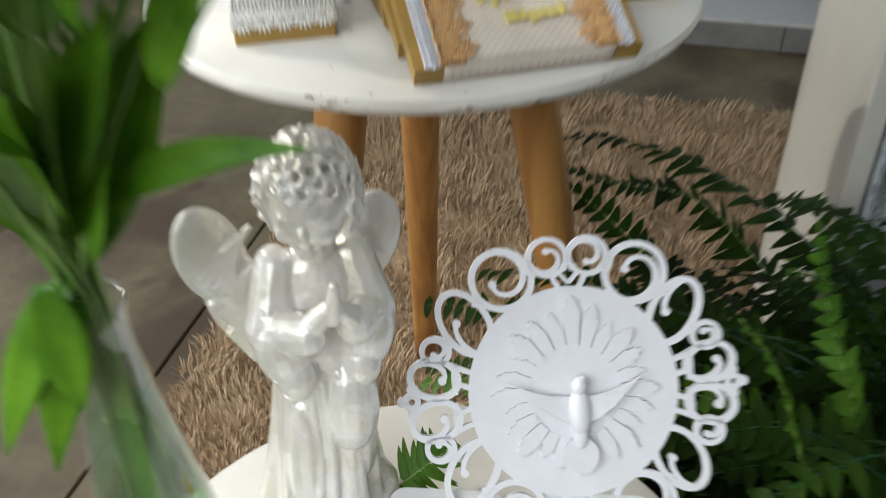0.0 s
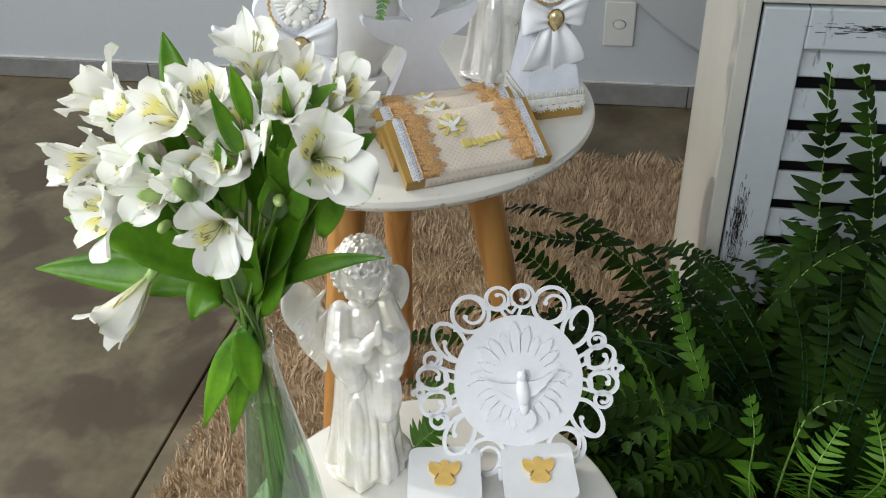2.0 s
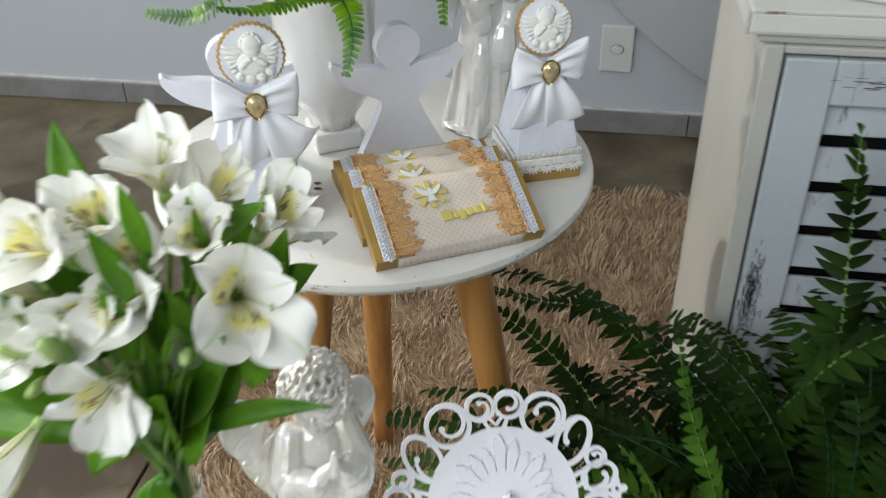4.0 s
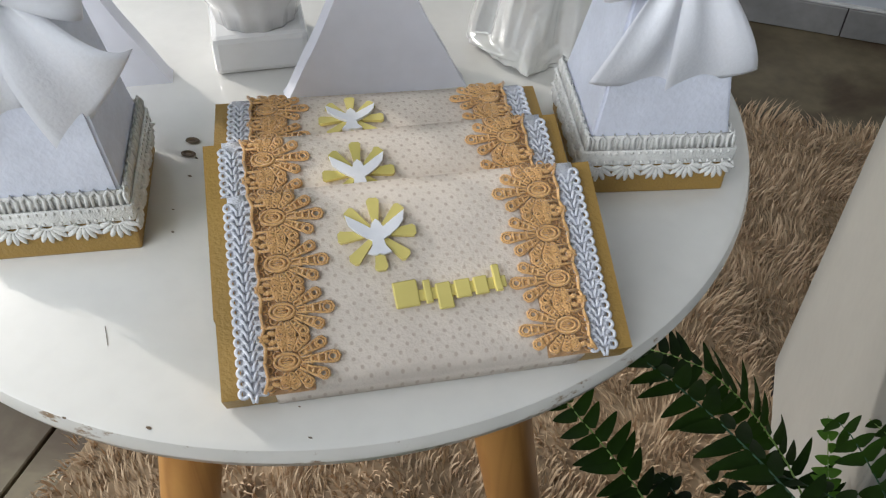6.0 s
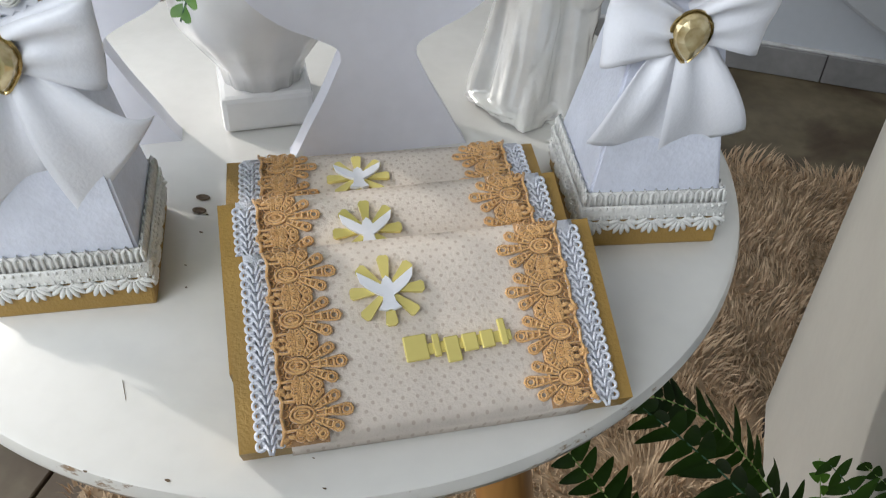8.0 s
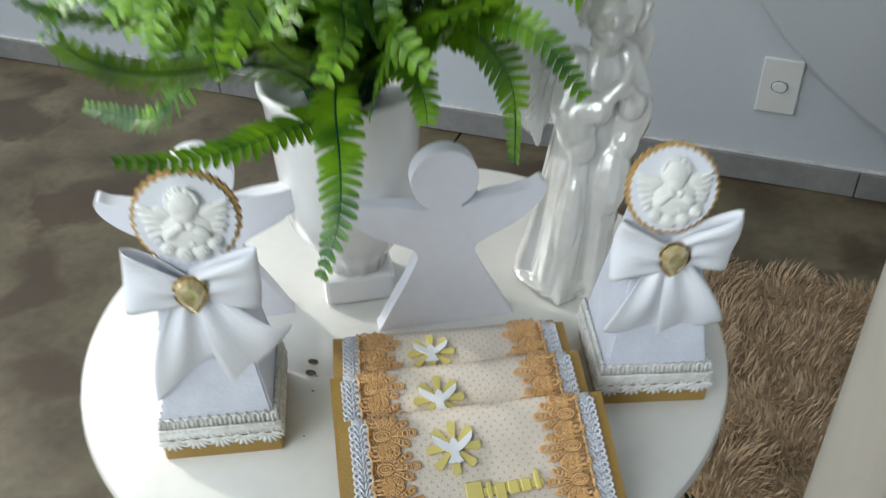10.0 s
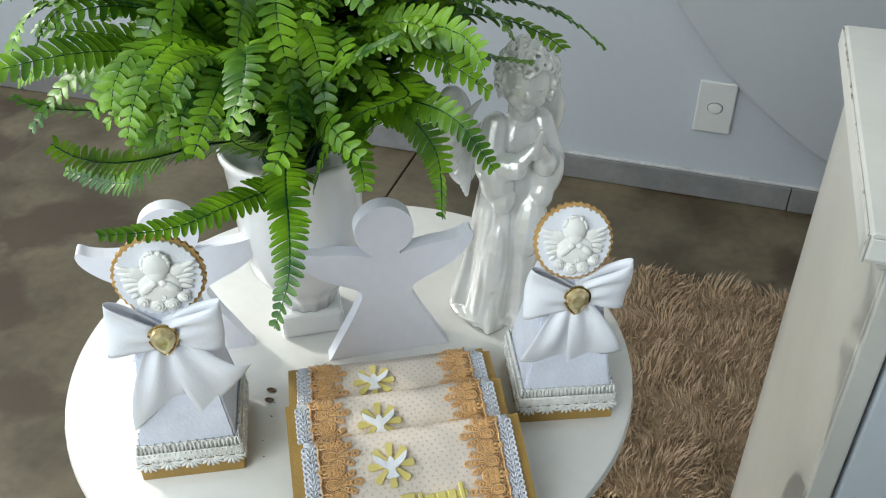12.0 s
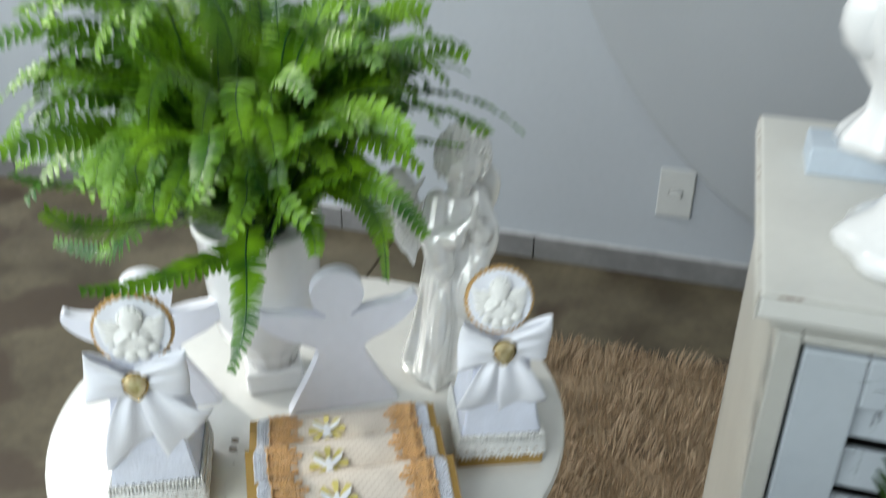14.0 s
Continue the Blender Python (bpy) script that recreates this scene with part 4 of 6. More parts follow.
def angel_box(m, label, tall, disc, lean, size, bow_z, droop, tails):
    """Tapered gift box dressed as an angel; its front faces -y, the front foot of its base at y 0."""
    t = thing("angel_gift_box", m, label, "gift box", "angel gift boxes")
    w = 0.0625
    part("base", box(B(), (0, w / 2, 0.0075), (w, w, 0.015), 0.0012), M_KRAFT, t, "mustard ribbed card base")
    zt, top = tall, 0.028
    b = B()
    lo = [b.verts.new((x, y, 0.015)) for x, y in ((-w / 2 + 0.001, 0.001), (w / 2 - 0.001, 0.001), (w / 2 - 0.001, w - 0.001), (-w / 2 + 0.001, w - 0.001))]
    c = w / 2 - 0.004
    hi = [b.verts.new((x, c + y, zt)) for x, y in ((-top / 2, -top / 2), (top / 2, -top / 2), (top / 2, top / 2), (-top / 2, top / 2))]
    b.faces.new(lo[::-1])
    b.faces.new(hi)
    for i in range(4):
        b.faces.new((lo[i], lo[(i + 1) % 4], hi[(i + 1) % 4], hi[i]))
    bmesh.ops.bevel(b, geom=list(b.edges), offset=0.0012, segments=2, affect="EDGES")
    part("body", b, M_VOILE, t, "tapered white voile-covered body")
    # lace round the foot of the body, a strip for each face
    for q in range(4):
        b = B()
        tilt = (w / 2 - 0.001 - top / 2) / (zt - 0.015)
        for k in range(5):
            lace_fan(b, -w / 2 + w * (k + 0.5) / 5, 0.0165, -w / 2 - 0.0010, 0.0088, 7)
        box(b, (0, -w / 2 - 0.0003, 0.0192), (w + 0.0008, 0.0011, 0.0072), 0.0003, seg=1)
        box(b, (0, -w / 2 + 0.0016, 0.0240), (w - 0.0036, 0.0006, 0.0090), 0, Matrix.Rotation(radians(-6), 4, "X"))
        for k in range(13):
            x = (-w / 2 + 0.002 + (w - 0.004) * k / 12)
            tube(b, [(x - 0.0012, -w / 2 + 0.0006, 0.0220), (x - 0.0014, -w / 2 + 0.0012, 0.0272), (x, -w / 2 + 0.0015, 0.0294), (x + 0.0014, -w / 2 + 0.0012, 0.0272), (x + 0.0012, -w / 2 + 0.0006, 0.0220)], 0.00078, 5)
        for k in range(40):
            x = (-w / 2 + 0.001 + (w - 0.002) * k / 39)
            ball(b, (x, -w / 2 - 0.0010, 0.0218 - 0.0048 * (k % 2)), (0.0007, 0.0006, 0.0009), None, 5, 4)
        bmesh.ops.transform(b, matrix=Matrix.Translation((0, w / 2, 0)) @ Matrix.Rotation(q * math.pi / 2, 4, "Z"), verts=b.verts)
        tagged(part("lace_trim", b, M_LACE, t, "ivory lace edging", True), kind="stuff")
    # head: scalloped gilt card, white card, plaster relief
    n, R = 96, 0.0226
    head = Matrix.Translation(disc) @ Matrix.Rotation(radians(90 - lean), 4, "X") @ Matrix.Diagonal((size, size, 1, 1))

    def scallop(r, lobes, amp):
        return [((r + amp * abs(math.sin(lobes * a / 2))) * math.cos(a), (r + amp * abs(math.sin(lobes * a / 2))) * math.sin(a)) for a in (math.tau * i / n for i in range(n))]

    b = plate(B(), scallop(R - 0.0003, 34, 0.0017), -0.003, 0.0)
    bmesh.ops.transform(b, matrix=head, verts=b.verts)
    part("halo", b, M_COOKIE, t, "scalloped gilt halo")
    b = plate(B(), scallop(R - 0.0021, 34, 0.0016), 0.0004, 0.0018)
    bmesh.ops.transform(b, matrix=head, verts=b.verts)
    part("halo_face", b, M_SATIN, t)
    b = B()
    rnd = random.Random(int(tall * 1e4))
    ball(b, (0, 0.0078, 0.0032), (0.0066, 0.0074, 0.0044), None, 16, 10)
    ball(b, (0, 0.0035, 0.0045), (0.0046, 0.0040, 0.0030), None, 12, 8)
    ball(b, (0, -0.004, 0.0030), (0.0105, 0.0085, 0.0030), None, 16, 9)
    for s in (-1, 1):
        ball(b, (s * 0.0095, 0.0040, 0.0028), (0.0048, 0.0036, 0.0016), Matrix.Rotation(s * 0.35, 4, "Z"), 10, 6)
        for k in range(5):
            ball(b, (s * (0.0128 - 0.0004 * k), 0.0062 - 0.0027 * k, 0.0030), (0.0062 - 0.0004 * k, 0.0014, 0.0012), Matrix.Rotation(s * (0.42 - 0.17 * k), 4, "Z"), 8, 5)
        ball(b, (s * 0.0052, -0.0035, 0.0052), (0.0050, 0.0024, 0.0022), Matrix.Rotation(s * -0.7, 4, "Z"), 10, 6)
        ball(b, (s * 0.0022, -0.0012, 0.0060), (0.0022, 0.0020, 0.0016), None, 8, 5)
    for k in range(26):
        a = rnd.uniform(-0.2, math.pi + 0.2)
        ball(b, (0.0058 * math.cos(a), 0.0084 + 0.0066 * math.sin(a), 0.0044), rnd.uniform(0.0009, 0.0015), None, 6, 4)
    # roses along the lower edge
    for x, yy, r in ((-0.0085, -0.0115, 0.0030), (-0.0025, -0.0142, 0.0035), (0.0040, -0.0138, 0.0032), (0.0098, -0.0105, 0.0028), (0.0012, -0.0092, 0.0026)):
        ball(b, (x, yy, 0.0034), (r, r, 0.0022), None, 10, 6)
        for q in (0.35, 0.68, 0.98):
            tube(b, [(px, py, 0.0056 - 0.0018 * q * q) for px, py in ring_pts(x + 0.0003 * q, yy, r * q, 12)], 0.00045, 4, True)
    for k in range(9):
        a = math.pi * (1.08 + 0.84 * k / 8)
        ball(b, (0.0140 * math.cos(a), 0.0015 + 0.0175 * math.sin(a), 0.0028), (0.0024, 0.0012, 0.0010), Matrix.Rotation(a, 4, "Z"), 7, 5)
    bmesh.ops.transform(b, matrix=head @ Matrix.Diagonal((1.10, 1.08, 0.9, 1)), verts=b.verts)
    part("relief", b, M_RELIEF, t, "cream plaster relief", True)
    bow_parts(t, 0.0125, bow_z, 1.12, droop, tails)
    return t


angel_box(pose(-0.0507, -0.1362, T1, 0, 0, 26.6), "white voile angel box with satin bow beside the envelopes", 0.130, (0.0025, 0.0150, 0.1435), 6, 1.06, 0.1100, -4, ((-1, 0.050, 0.0120, -0.010), (1, 0.040, 0.0270, 0.020)))
angel_box(pose(0.1590, -0.0210, T1, 0, 0, 22.7), "white voile angel box with satin bow near the table's edge", 0.121, (-0.0030, 0.0140, 0.1355), 17, 1.0, 0.1010, 3, ((-1, 0.044, 0.0165, 0.003), (1, 0.043, 0.0150, 0.006)))


# ---- envelopes ----
def gold_fan(bm, s):
    """Guipure fan about the origin: a small oval eye and nine worked loops that spread towards s (+1 or -1) along x."""
    th = 0.00050
    for r in (1.0, 0.62):
        tube(bm, [(x, y, 0.0004) for x, y in ring_pts(0, 0, 0.0040 * r, 16, squash=0.66)], th * 1.2, 5, True)
    plate(bm, ring_pts(0, 0, 0.0040, 14, squash=0.66), -0.0006, 0.0001)
    for q in (-1, 0, 1):
        tube(bm, [(-0.0022, q * 0.0008, 0.0002), (0.0022, q * 0.0008, 0.0002)], th * 0.8, 4)
    for p in range(9):
        a = radians(-100 + 25 * p)
        d = Vector((s * math.cos(a), math.sin(a), 0))
        n = Vector((-d.y, d.x, 0))
        l0 = 0.0036 + 0.0010 * abs(math.cos(a))
        l1 = 0.0168 - 0.0082 * abs(math.sin(a)) ** 1.3
        w = 0.00180 - 0.00045 * abs(math.sin(a))
        side = [(0.0, 0.35), (0.3, 0.55), (0.6, 0.85), (0.82, 1.05), (0.94, 0.8), (1.0, 0.0)]
        loop = [d * (l0 + (l1 - l0) * f) + n * w * g for f, g in side] + [d * (l0 + (l1 - l0) * f) - n * w * g for f, g in reversed(side[:-1])]
        tube(bm, [v + Vector((0, 0, 0.0003)) for v in loop], th, 4, True)
        # the inner part of each loop is worked solid, its end stays an open eye
        inner = [v for v in loop[:3] + loop[-3:]]
        plate(bm, [(v.x, v.y) for v in inner], -0.0005, 0.0000)
        for f in (0.25, 0.45, 0.64):
            c = d * (l0 + (l1 - l0) * f) + Vector((0, 0, 0.0003))
            tube(bm, [c - n * w * 0.9, c + n * w * 0.9], th * 1.1, 4)
        e = d * (l1 - w * 1.25)
        tube(bm, [(px, py, 0.0004) for px, py in ring_pts(e.x, e.y, w * 0.70, 8)], th * 0.9, 4, True)
    # leaf-shaped fillers between this fan's back and the braid
    for q in (-1, 1):
        for k in range(3):
            c = Vector((-s * (0.0012 + 0.0026 * k), q * (0.0060 + 0.0009 * k), 0.0002))
            ball(bm, c, (0.0019, 0.0010, 0.0006), Matrix.Rotation(q * s * (0.7 - 0.5 * k), 4, "Z"), 7, 4)
        tube(bm, [(-s * 0.0078, q * 0.0094, 0.0003), (-s * 0.0062, q * 0.0050, 0.0003), (-s * 0.0070, 0, 0.0003)], th * 1.3, 4)
        tube(bm, [(-s * 0.0062, q * 0.0050, 0.0003), (-s * 0.0010, q * 0.0047, 0.0003), (s * 0.0020, q * 0.0090, 0.0003)], th * 1.2, 4)
    return bm


ENV_W, ENV_D = 0.136, 0.070
FANS = {}


def envelope(m, label, h, named):
    w, d = ENV_W, ENV_D
    t = thing("fabric_envelope", m, label, "envelope", "fabric envelopes")
    zt = h

    def face(x, y):
        return zt + 0.0035 * (1 - (2 * x / w) ** 2) * (1 - (2 * y / d) ** 8)

    rows = []
    for j in range(13):
        y = -d / 2 + d * j / 12
        rows.append([(x, y, face(x, y)) for x in (-w / 2 + w * i / 24 for i in range(25))])
    b = B()
    top = [[b.verts.new(p) for p in row] for row in rows]
    low = [[b.verts.new((p[0] * 0.995, p[1] * 0.99, 0.0)) for p in row] for row in rows]
    for g, rev in ((top, False), (low, True)):
        for a, c in zip(g, g[1:]):
            for i in range(24):
                q = (a[i], a[i + 1], c[i + 1], c[i])
                b.faces.new(q[::-1] if rev else q)
    for i in range(24):
        b.faces.new((low[0][i], low[0][i + 1], top[0][i + 1], top[0][i]))
        b.faces.new((top[-1][i], top[-1][i + 1], low[-1][i + 1], low[-1][i]))
    for j in range(12):
        b.faces.new((top[j][0], top[j + 1][0], low[j + 1][0], low[j][0]))
        b.faces.new((low[j][-1], low[j + 1][-1], top[j + 1][-1], top[j][-1]))
    part("body", b, M_KRAFT, t, "mustard fabric body")
    # dotted cotton wrapped round the middle
    cw = w / 2 - 0.017
    b = B()
    sheet(b, [[(x, y * 1.012, face(x, y) + 0.0007) for x in (-cw + 2 * cw * i / 20 for i in range(21))] for y in (-d / 2 + d * j / 12 for j in range(13))], 0.0006)
    sheet(b, [[(x, -d / 2 * 1.012, z) for x in (-cw + 2 * cw * i / 20 for i in range(21))] for z in (0.0005, h * 0.5, h + 0.0006)], 0.0005)
    part("dotted_wrap", b, M_DOT, t, "cream cotton with small dots", True)
    for s in (-1, 1):
        x0 = s * (w / 2 - 0.0205)
        b = B()
        sheet(b, [[(x0 + s * 0.0058 - s * u, y * 1.008, face(x0, y) + 0.0013) for u in (0.0, 0.007, 0.0150)] for y in (-d / 2 + d * j / 12 for j in range(13))], 0.0003)
        part("tulle", b, M_TULLE, t)
        for k in range(4):
            y = -d / 2 + 0.0092 + 0.0166 * k
            if s not in FANS:
                FANS[s] = part("lace_fan", gold_fan(B(), -s), M_GOLDLACE, t, "gold guipure lace fan", True)
                o = FANS[s]
            else:
                o = new("lace_fan", FANS[s].data)
                o.parent = t
                tagged(o, "gold guipure lace fan")
            o.location = (x0 - s * 0.0012, y, face(x0, y) + 0.0024)
        b = B()
        for j in range(int(d / 0.0029)):
            y = -d / 2 + 0.0016 + 0.0029 * j
            for i in range(5):
                xx = x0 + s * 0.0046 - s * 0.0029 * i
                tube(b, [(px, py, face(x0, y) + 0.0018) for px, py in ring_pts(xx, y + 0.0014 * (i % 2), 0.00125, 7)], 0.00036, 3, True)
        tagged(part("lace_ground", b, M_GOLDLACE, t, "gold lace net", True), kind="stuff")
        # looped white braid
        xb = s * (w / 2 - 0.0105)
        b = B()
        step = 0.00335
        sheet(b, [[(xb + u, y, face(xb, y) + 0.0009) for u in (-0.0036, 0.0, 0.0036)] for y in (-d / 2 + d * j / 12 for j in range(13))], 0.0003)
        for k in range(int(d / step)):
            y = -d / 2 + 0.0014 + step * k
            z = face(xb, y) + 0.0016
            for q in (-1, 1):
                tube(b, [(px, py, z) for px, py in ring_pts(xb + q * 0.0032, y + 0.0002 * q, 0.00140, 12)], 0.00068, 5, True)
                tube(b, [(xb + q * 0.0003, y - 0.0036, z + 0.0004), (xb + q * 0.0009, y - 0.0016, z + 0.0006), (xb + q * 0.0017, y - 0.0002, z + 0.0004)], 0.00058, 5)
        tagged(part("braid", b, M_BRAID, t, "looped white braid", True), kind="stuff")
    # dove badge
    bx, byy = -0.0125, 0.0135
    z = face(bx, byy) + 0.0014
    badge = part("badge", plate(B(), ring_pts(bx, byy, 0.0035, 18), z, z + 0.0014), M_GOLD, t, "gold mirror sunburst")
    for k in range(8):
        a = math.tau * k / 8 + math.pi / 2
        dvec, nvec = (math.cos(a), math.sin(a)), (-math.sin(a), math.cos(a))
        pts = [(bx + dvec[0] * r + nvec[0] * q, byy + dvec[1] * r + nvec[1] * q) for r, q in ((0.003, -0.0009), (0.0122, -0.0022), (0.0132, -0.0013), (0.0132, 0.0013), (0.0122, 0.0022), (0.003, 0.0009))]
        part("ray", plate(B(), pts, z + 0.0001, z + 0.0015), M_GOLD, badge)
    dv = [(0, 0.0042), (0.0012, 0.003), (0.0018, 0.0015), (0.0045, 0.0035), (0.0085, 0.0062), (0.0078, 0.003), (0.006, 0.0008), (0.0034, -0.0012), (0.0016, -0.0022), (0.002, -0.0042), (0.0034, -0.0062), (0.0012, -0.0068), (0, -0.0064)]
    dv = dv + [(-x, y) for x, y in reversed(dv[1:-1])]
    part("dove", plate(B(), [(bx + x * 1.18, byy + y * 1.18) for x, y in dv], z + 0.0016, z + 0.0028), M_MDF, badge, "white cut-out dove")
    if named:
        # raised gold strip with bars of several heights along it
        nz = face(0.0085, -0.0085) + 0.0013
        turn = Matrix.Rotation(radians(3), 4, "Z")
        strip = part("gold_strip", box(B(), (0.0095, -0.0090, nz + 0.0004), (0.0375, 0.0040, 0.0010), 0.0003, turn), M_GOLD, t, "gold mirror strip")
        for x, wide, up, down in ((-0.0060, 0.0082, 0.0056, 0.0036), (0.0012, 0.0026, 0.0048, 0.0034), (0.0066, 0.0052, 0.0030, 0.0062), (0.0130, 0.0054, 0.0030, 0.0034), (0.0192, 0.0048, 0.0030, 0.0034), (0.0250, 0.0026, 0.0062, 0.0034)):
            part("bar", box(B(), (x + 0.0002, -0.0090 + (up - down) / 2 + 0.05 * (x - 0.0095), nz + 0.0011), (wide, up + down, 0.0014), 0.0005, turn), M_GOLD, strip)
    return t


def env_pose(corner, tilt, yaw, h):
    """From the upper back left corner, the rise of the back edge, and the turn."""
    turn = Matrix.Rotation(radians(yaw), 4, "Z") @ Matrix.Rotation(radians(tilt), 4, "X")
    return Matrix.Translation(corner) @ turn @ Matrix.Translation((ENV_W / 2, -ENV_D / 2, -h))


envelope(env_pose((-0.0290, -0.0450, T1 + 0.0092), 0.0, 29.0, 0.0088), "gold-lace fabric envelope at the bottom of the pile", 0.0088, False)
envelope(env_pose((-0.0225, -0.0570, T1 + 0.0250), 5.0, 26.0, 0.0115), "gold-lace fabric envelope lying second from the bottom of the pile", 0.0115, False)
envelope(env_pose((-0.0030, -0.0990, T1 + 0.0380), 20.0, 28.8, 0.0115), "gold-lace fabric envelope second from the top of the pile", 0.0115, False)
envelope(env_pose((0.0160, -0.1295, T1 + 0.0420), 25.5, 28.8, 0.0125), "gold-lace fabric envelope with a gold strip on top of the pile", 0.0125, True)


# ---- ferns ----
def frond(bm, pts, pairs, width, leaf_w, droop=0.25, tip=0.35, blunt=True, ragged=0.12, rnd=random, start=0.1, sweep=0.30, roll=(0.0, 0.0)):
    """Leaflets in pairs along a curve. width: the longest leaflet; blunt: rounded leaflets, else pointed."""
    pts = [Vector(p) for p in pts]
    n = len(pts)
    lens = [0.0]
    for a, b in zip(pts, pts[1:]):
        lens.append(lens[-1] + (b - a).length)
    total = lens[-1]

    def at(f):
        s = f * total
        for i in range(n - 1):
            if s <= lens[i + 1] or i == n - 2:
                k = (s - lens[i]) / max(1e-9, lens[i + 1] - lens[i])
                return pts[i].lerp(pts[i + 1], k), (pts[i + 1] - pts[i]).normalized()

    for k in range(pairs):
        f = start + (0.995 - start) * (k + 0.5) / pairs
        p, t = at(f)
        up = Vector((0, 0, 1)) - t * t.z
        up = up.normalized() if up.length > 0.15 else Vector((t.y, -t.x, 0.3)).normalized()
        up = Matrix.Rotation(roll[0] + roll[1] * f, 3, t) @ up
        s0 = t.cross(up).normalized()
        env = min(1.0, 0.55 + f * 2.2) * (1.0 if f < 0.55 else tip + (1 - tip) * (1 - (f - 0.55) / 0.45) ** 0.8)
        for q in (-1, 1):
            if not blunt and rnd.random() < 0.06:
                continue
            ln = width * env * rnd.uniform(1 - ragged, 1 + ragged)
            d = (q * s0 + t * (sweep + (0 if blunt else rnd.uniform(-0.22, 0.22))) + up * (rnd.uniform(-0.14, 0.14) * (1 if blunt else 2.6) + (0.28 if blunt else 0.12 * math.sin(9 * f) - 0.05))).normalized()
            wv = (t - d * t.dot(d)).normalized()
            nv = d.cross(wv).normalized()
            if nv.z < 0:
                nv = -nv
            hw = leaf_w * (0.75 + 0.25 * env) / 2
            if blunt:
                prof = ((0.0, 1.1), (0.25, 1.0), (0.55, 0.92), (0.8, 0.78), (0.94, 0.5), (1.0, 0.18))
            else:
                prof = ((0.0, 0.5), (0.12, 1.0), (0.45, 0.88), (0.75, 0.56), (0.92, 0.26), (1.0, 0.04))
            prev = None
            for g, w in prof:
                c = p + d * ln * g - nv * (droop * ln * g * g) + t * (0.12 * ln * g * g if blunt else 0.10 * ln * g * g)
                row = [bm.verts.new(c - wv * hw * w + nv * hw * 0.25 * w), bm.verts.new(c), bm.verts.new(c + wv * hw * w + nv * hw * 0.25 * w)]
                if prev:
                    bm.faces.new((prev[0], prev[1], row[1], row[0]))
                    bm.faces.new((prev[1], prev[2], row[2], row[1]))
                prev = row
    return bm


def fern_frond(parent, pts, pairs, width, leaf_w, mat, rib, rnd, blunt=True, droop=0.25, rib_r=0.0011, roll=None):
    b = B()
    frond(b, pts, pairs, width, leaf_w, droop, 0.30 if blunt else 0.26, blunt, 0.10 if blunt else 0.2, rnd, 0.1, 0.42 if blunt else 0.30, roll or (rnd.uniform(-0.5, 0.5), rnd.uniform(-0.9, 0.9)))
    o = part("frond", b, mat, parent, smooth=True)
    b = B()
    k = len(pts)
    tube(b, pts, [rib_r * (1 - 0.75 * i / (k - 1)) for i in range(k)], 5)
    part("rib", b, rib, o, smooth=True)
    return o


# artificial fern in a white footed pot
PX, PY = -0.046, 0.026
fern = thing("potted_fern", pose(0, 0, 0), "bright green artificial fern in a white footed ceramic pot", "potted plant")
b = lathe(B(), [(0, 0.020), (0.020, 0.020), (0.022, 0.030), (0.030, 0.042), (0.0395, 0.056), (0.0425, 0.075), (0.0445, 0.110), (0.0465, 0.142), (0.0490, 0.147), (0.0490, 0.151), (0.0455, 0.151), (0.0430, 0.140), (0, 0.138)], 56, lambda a, z: 1 + (0.03 * math.cos(14 * a) if z < 0.05 else 0))
bmesh.ops.transform(b, matrix=pose(PX, PY, T1), verts=b.verts)
part("pot", b, M_POT, fern, "white ceramic pot with a fluted foot", True)
b = box(B(), (0, 0, 0.010), (0.046, 0.046, 0.020), 0.003)
bmesh.ops.transform(b, matrix=pose(PX, PY, T1 + 0.0002, 0, 0, 31), verts=b.verts)
part("plinth", b, M_POT, fern)
rnd = random.Random(11)
base = Vector((PX, PY, T1 + 0.140))
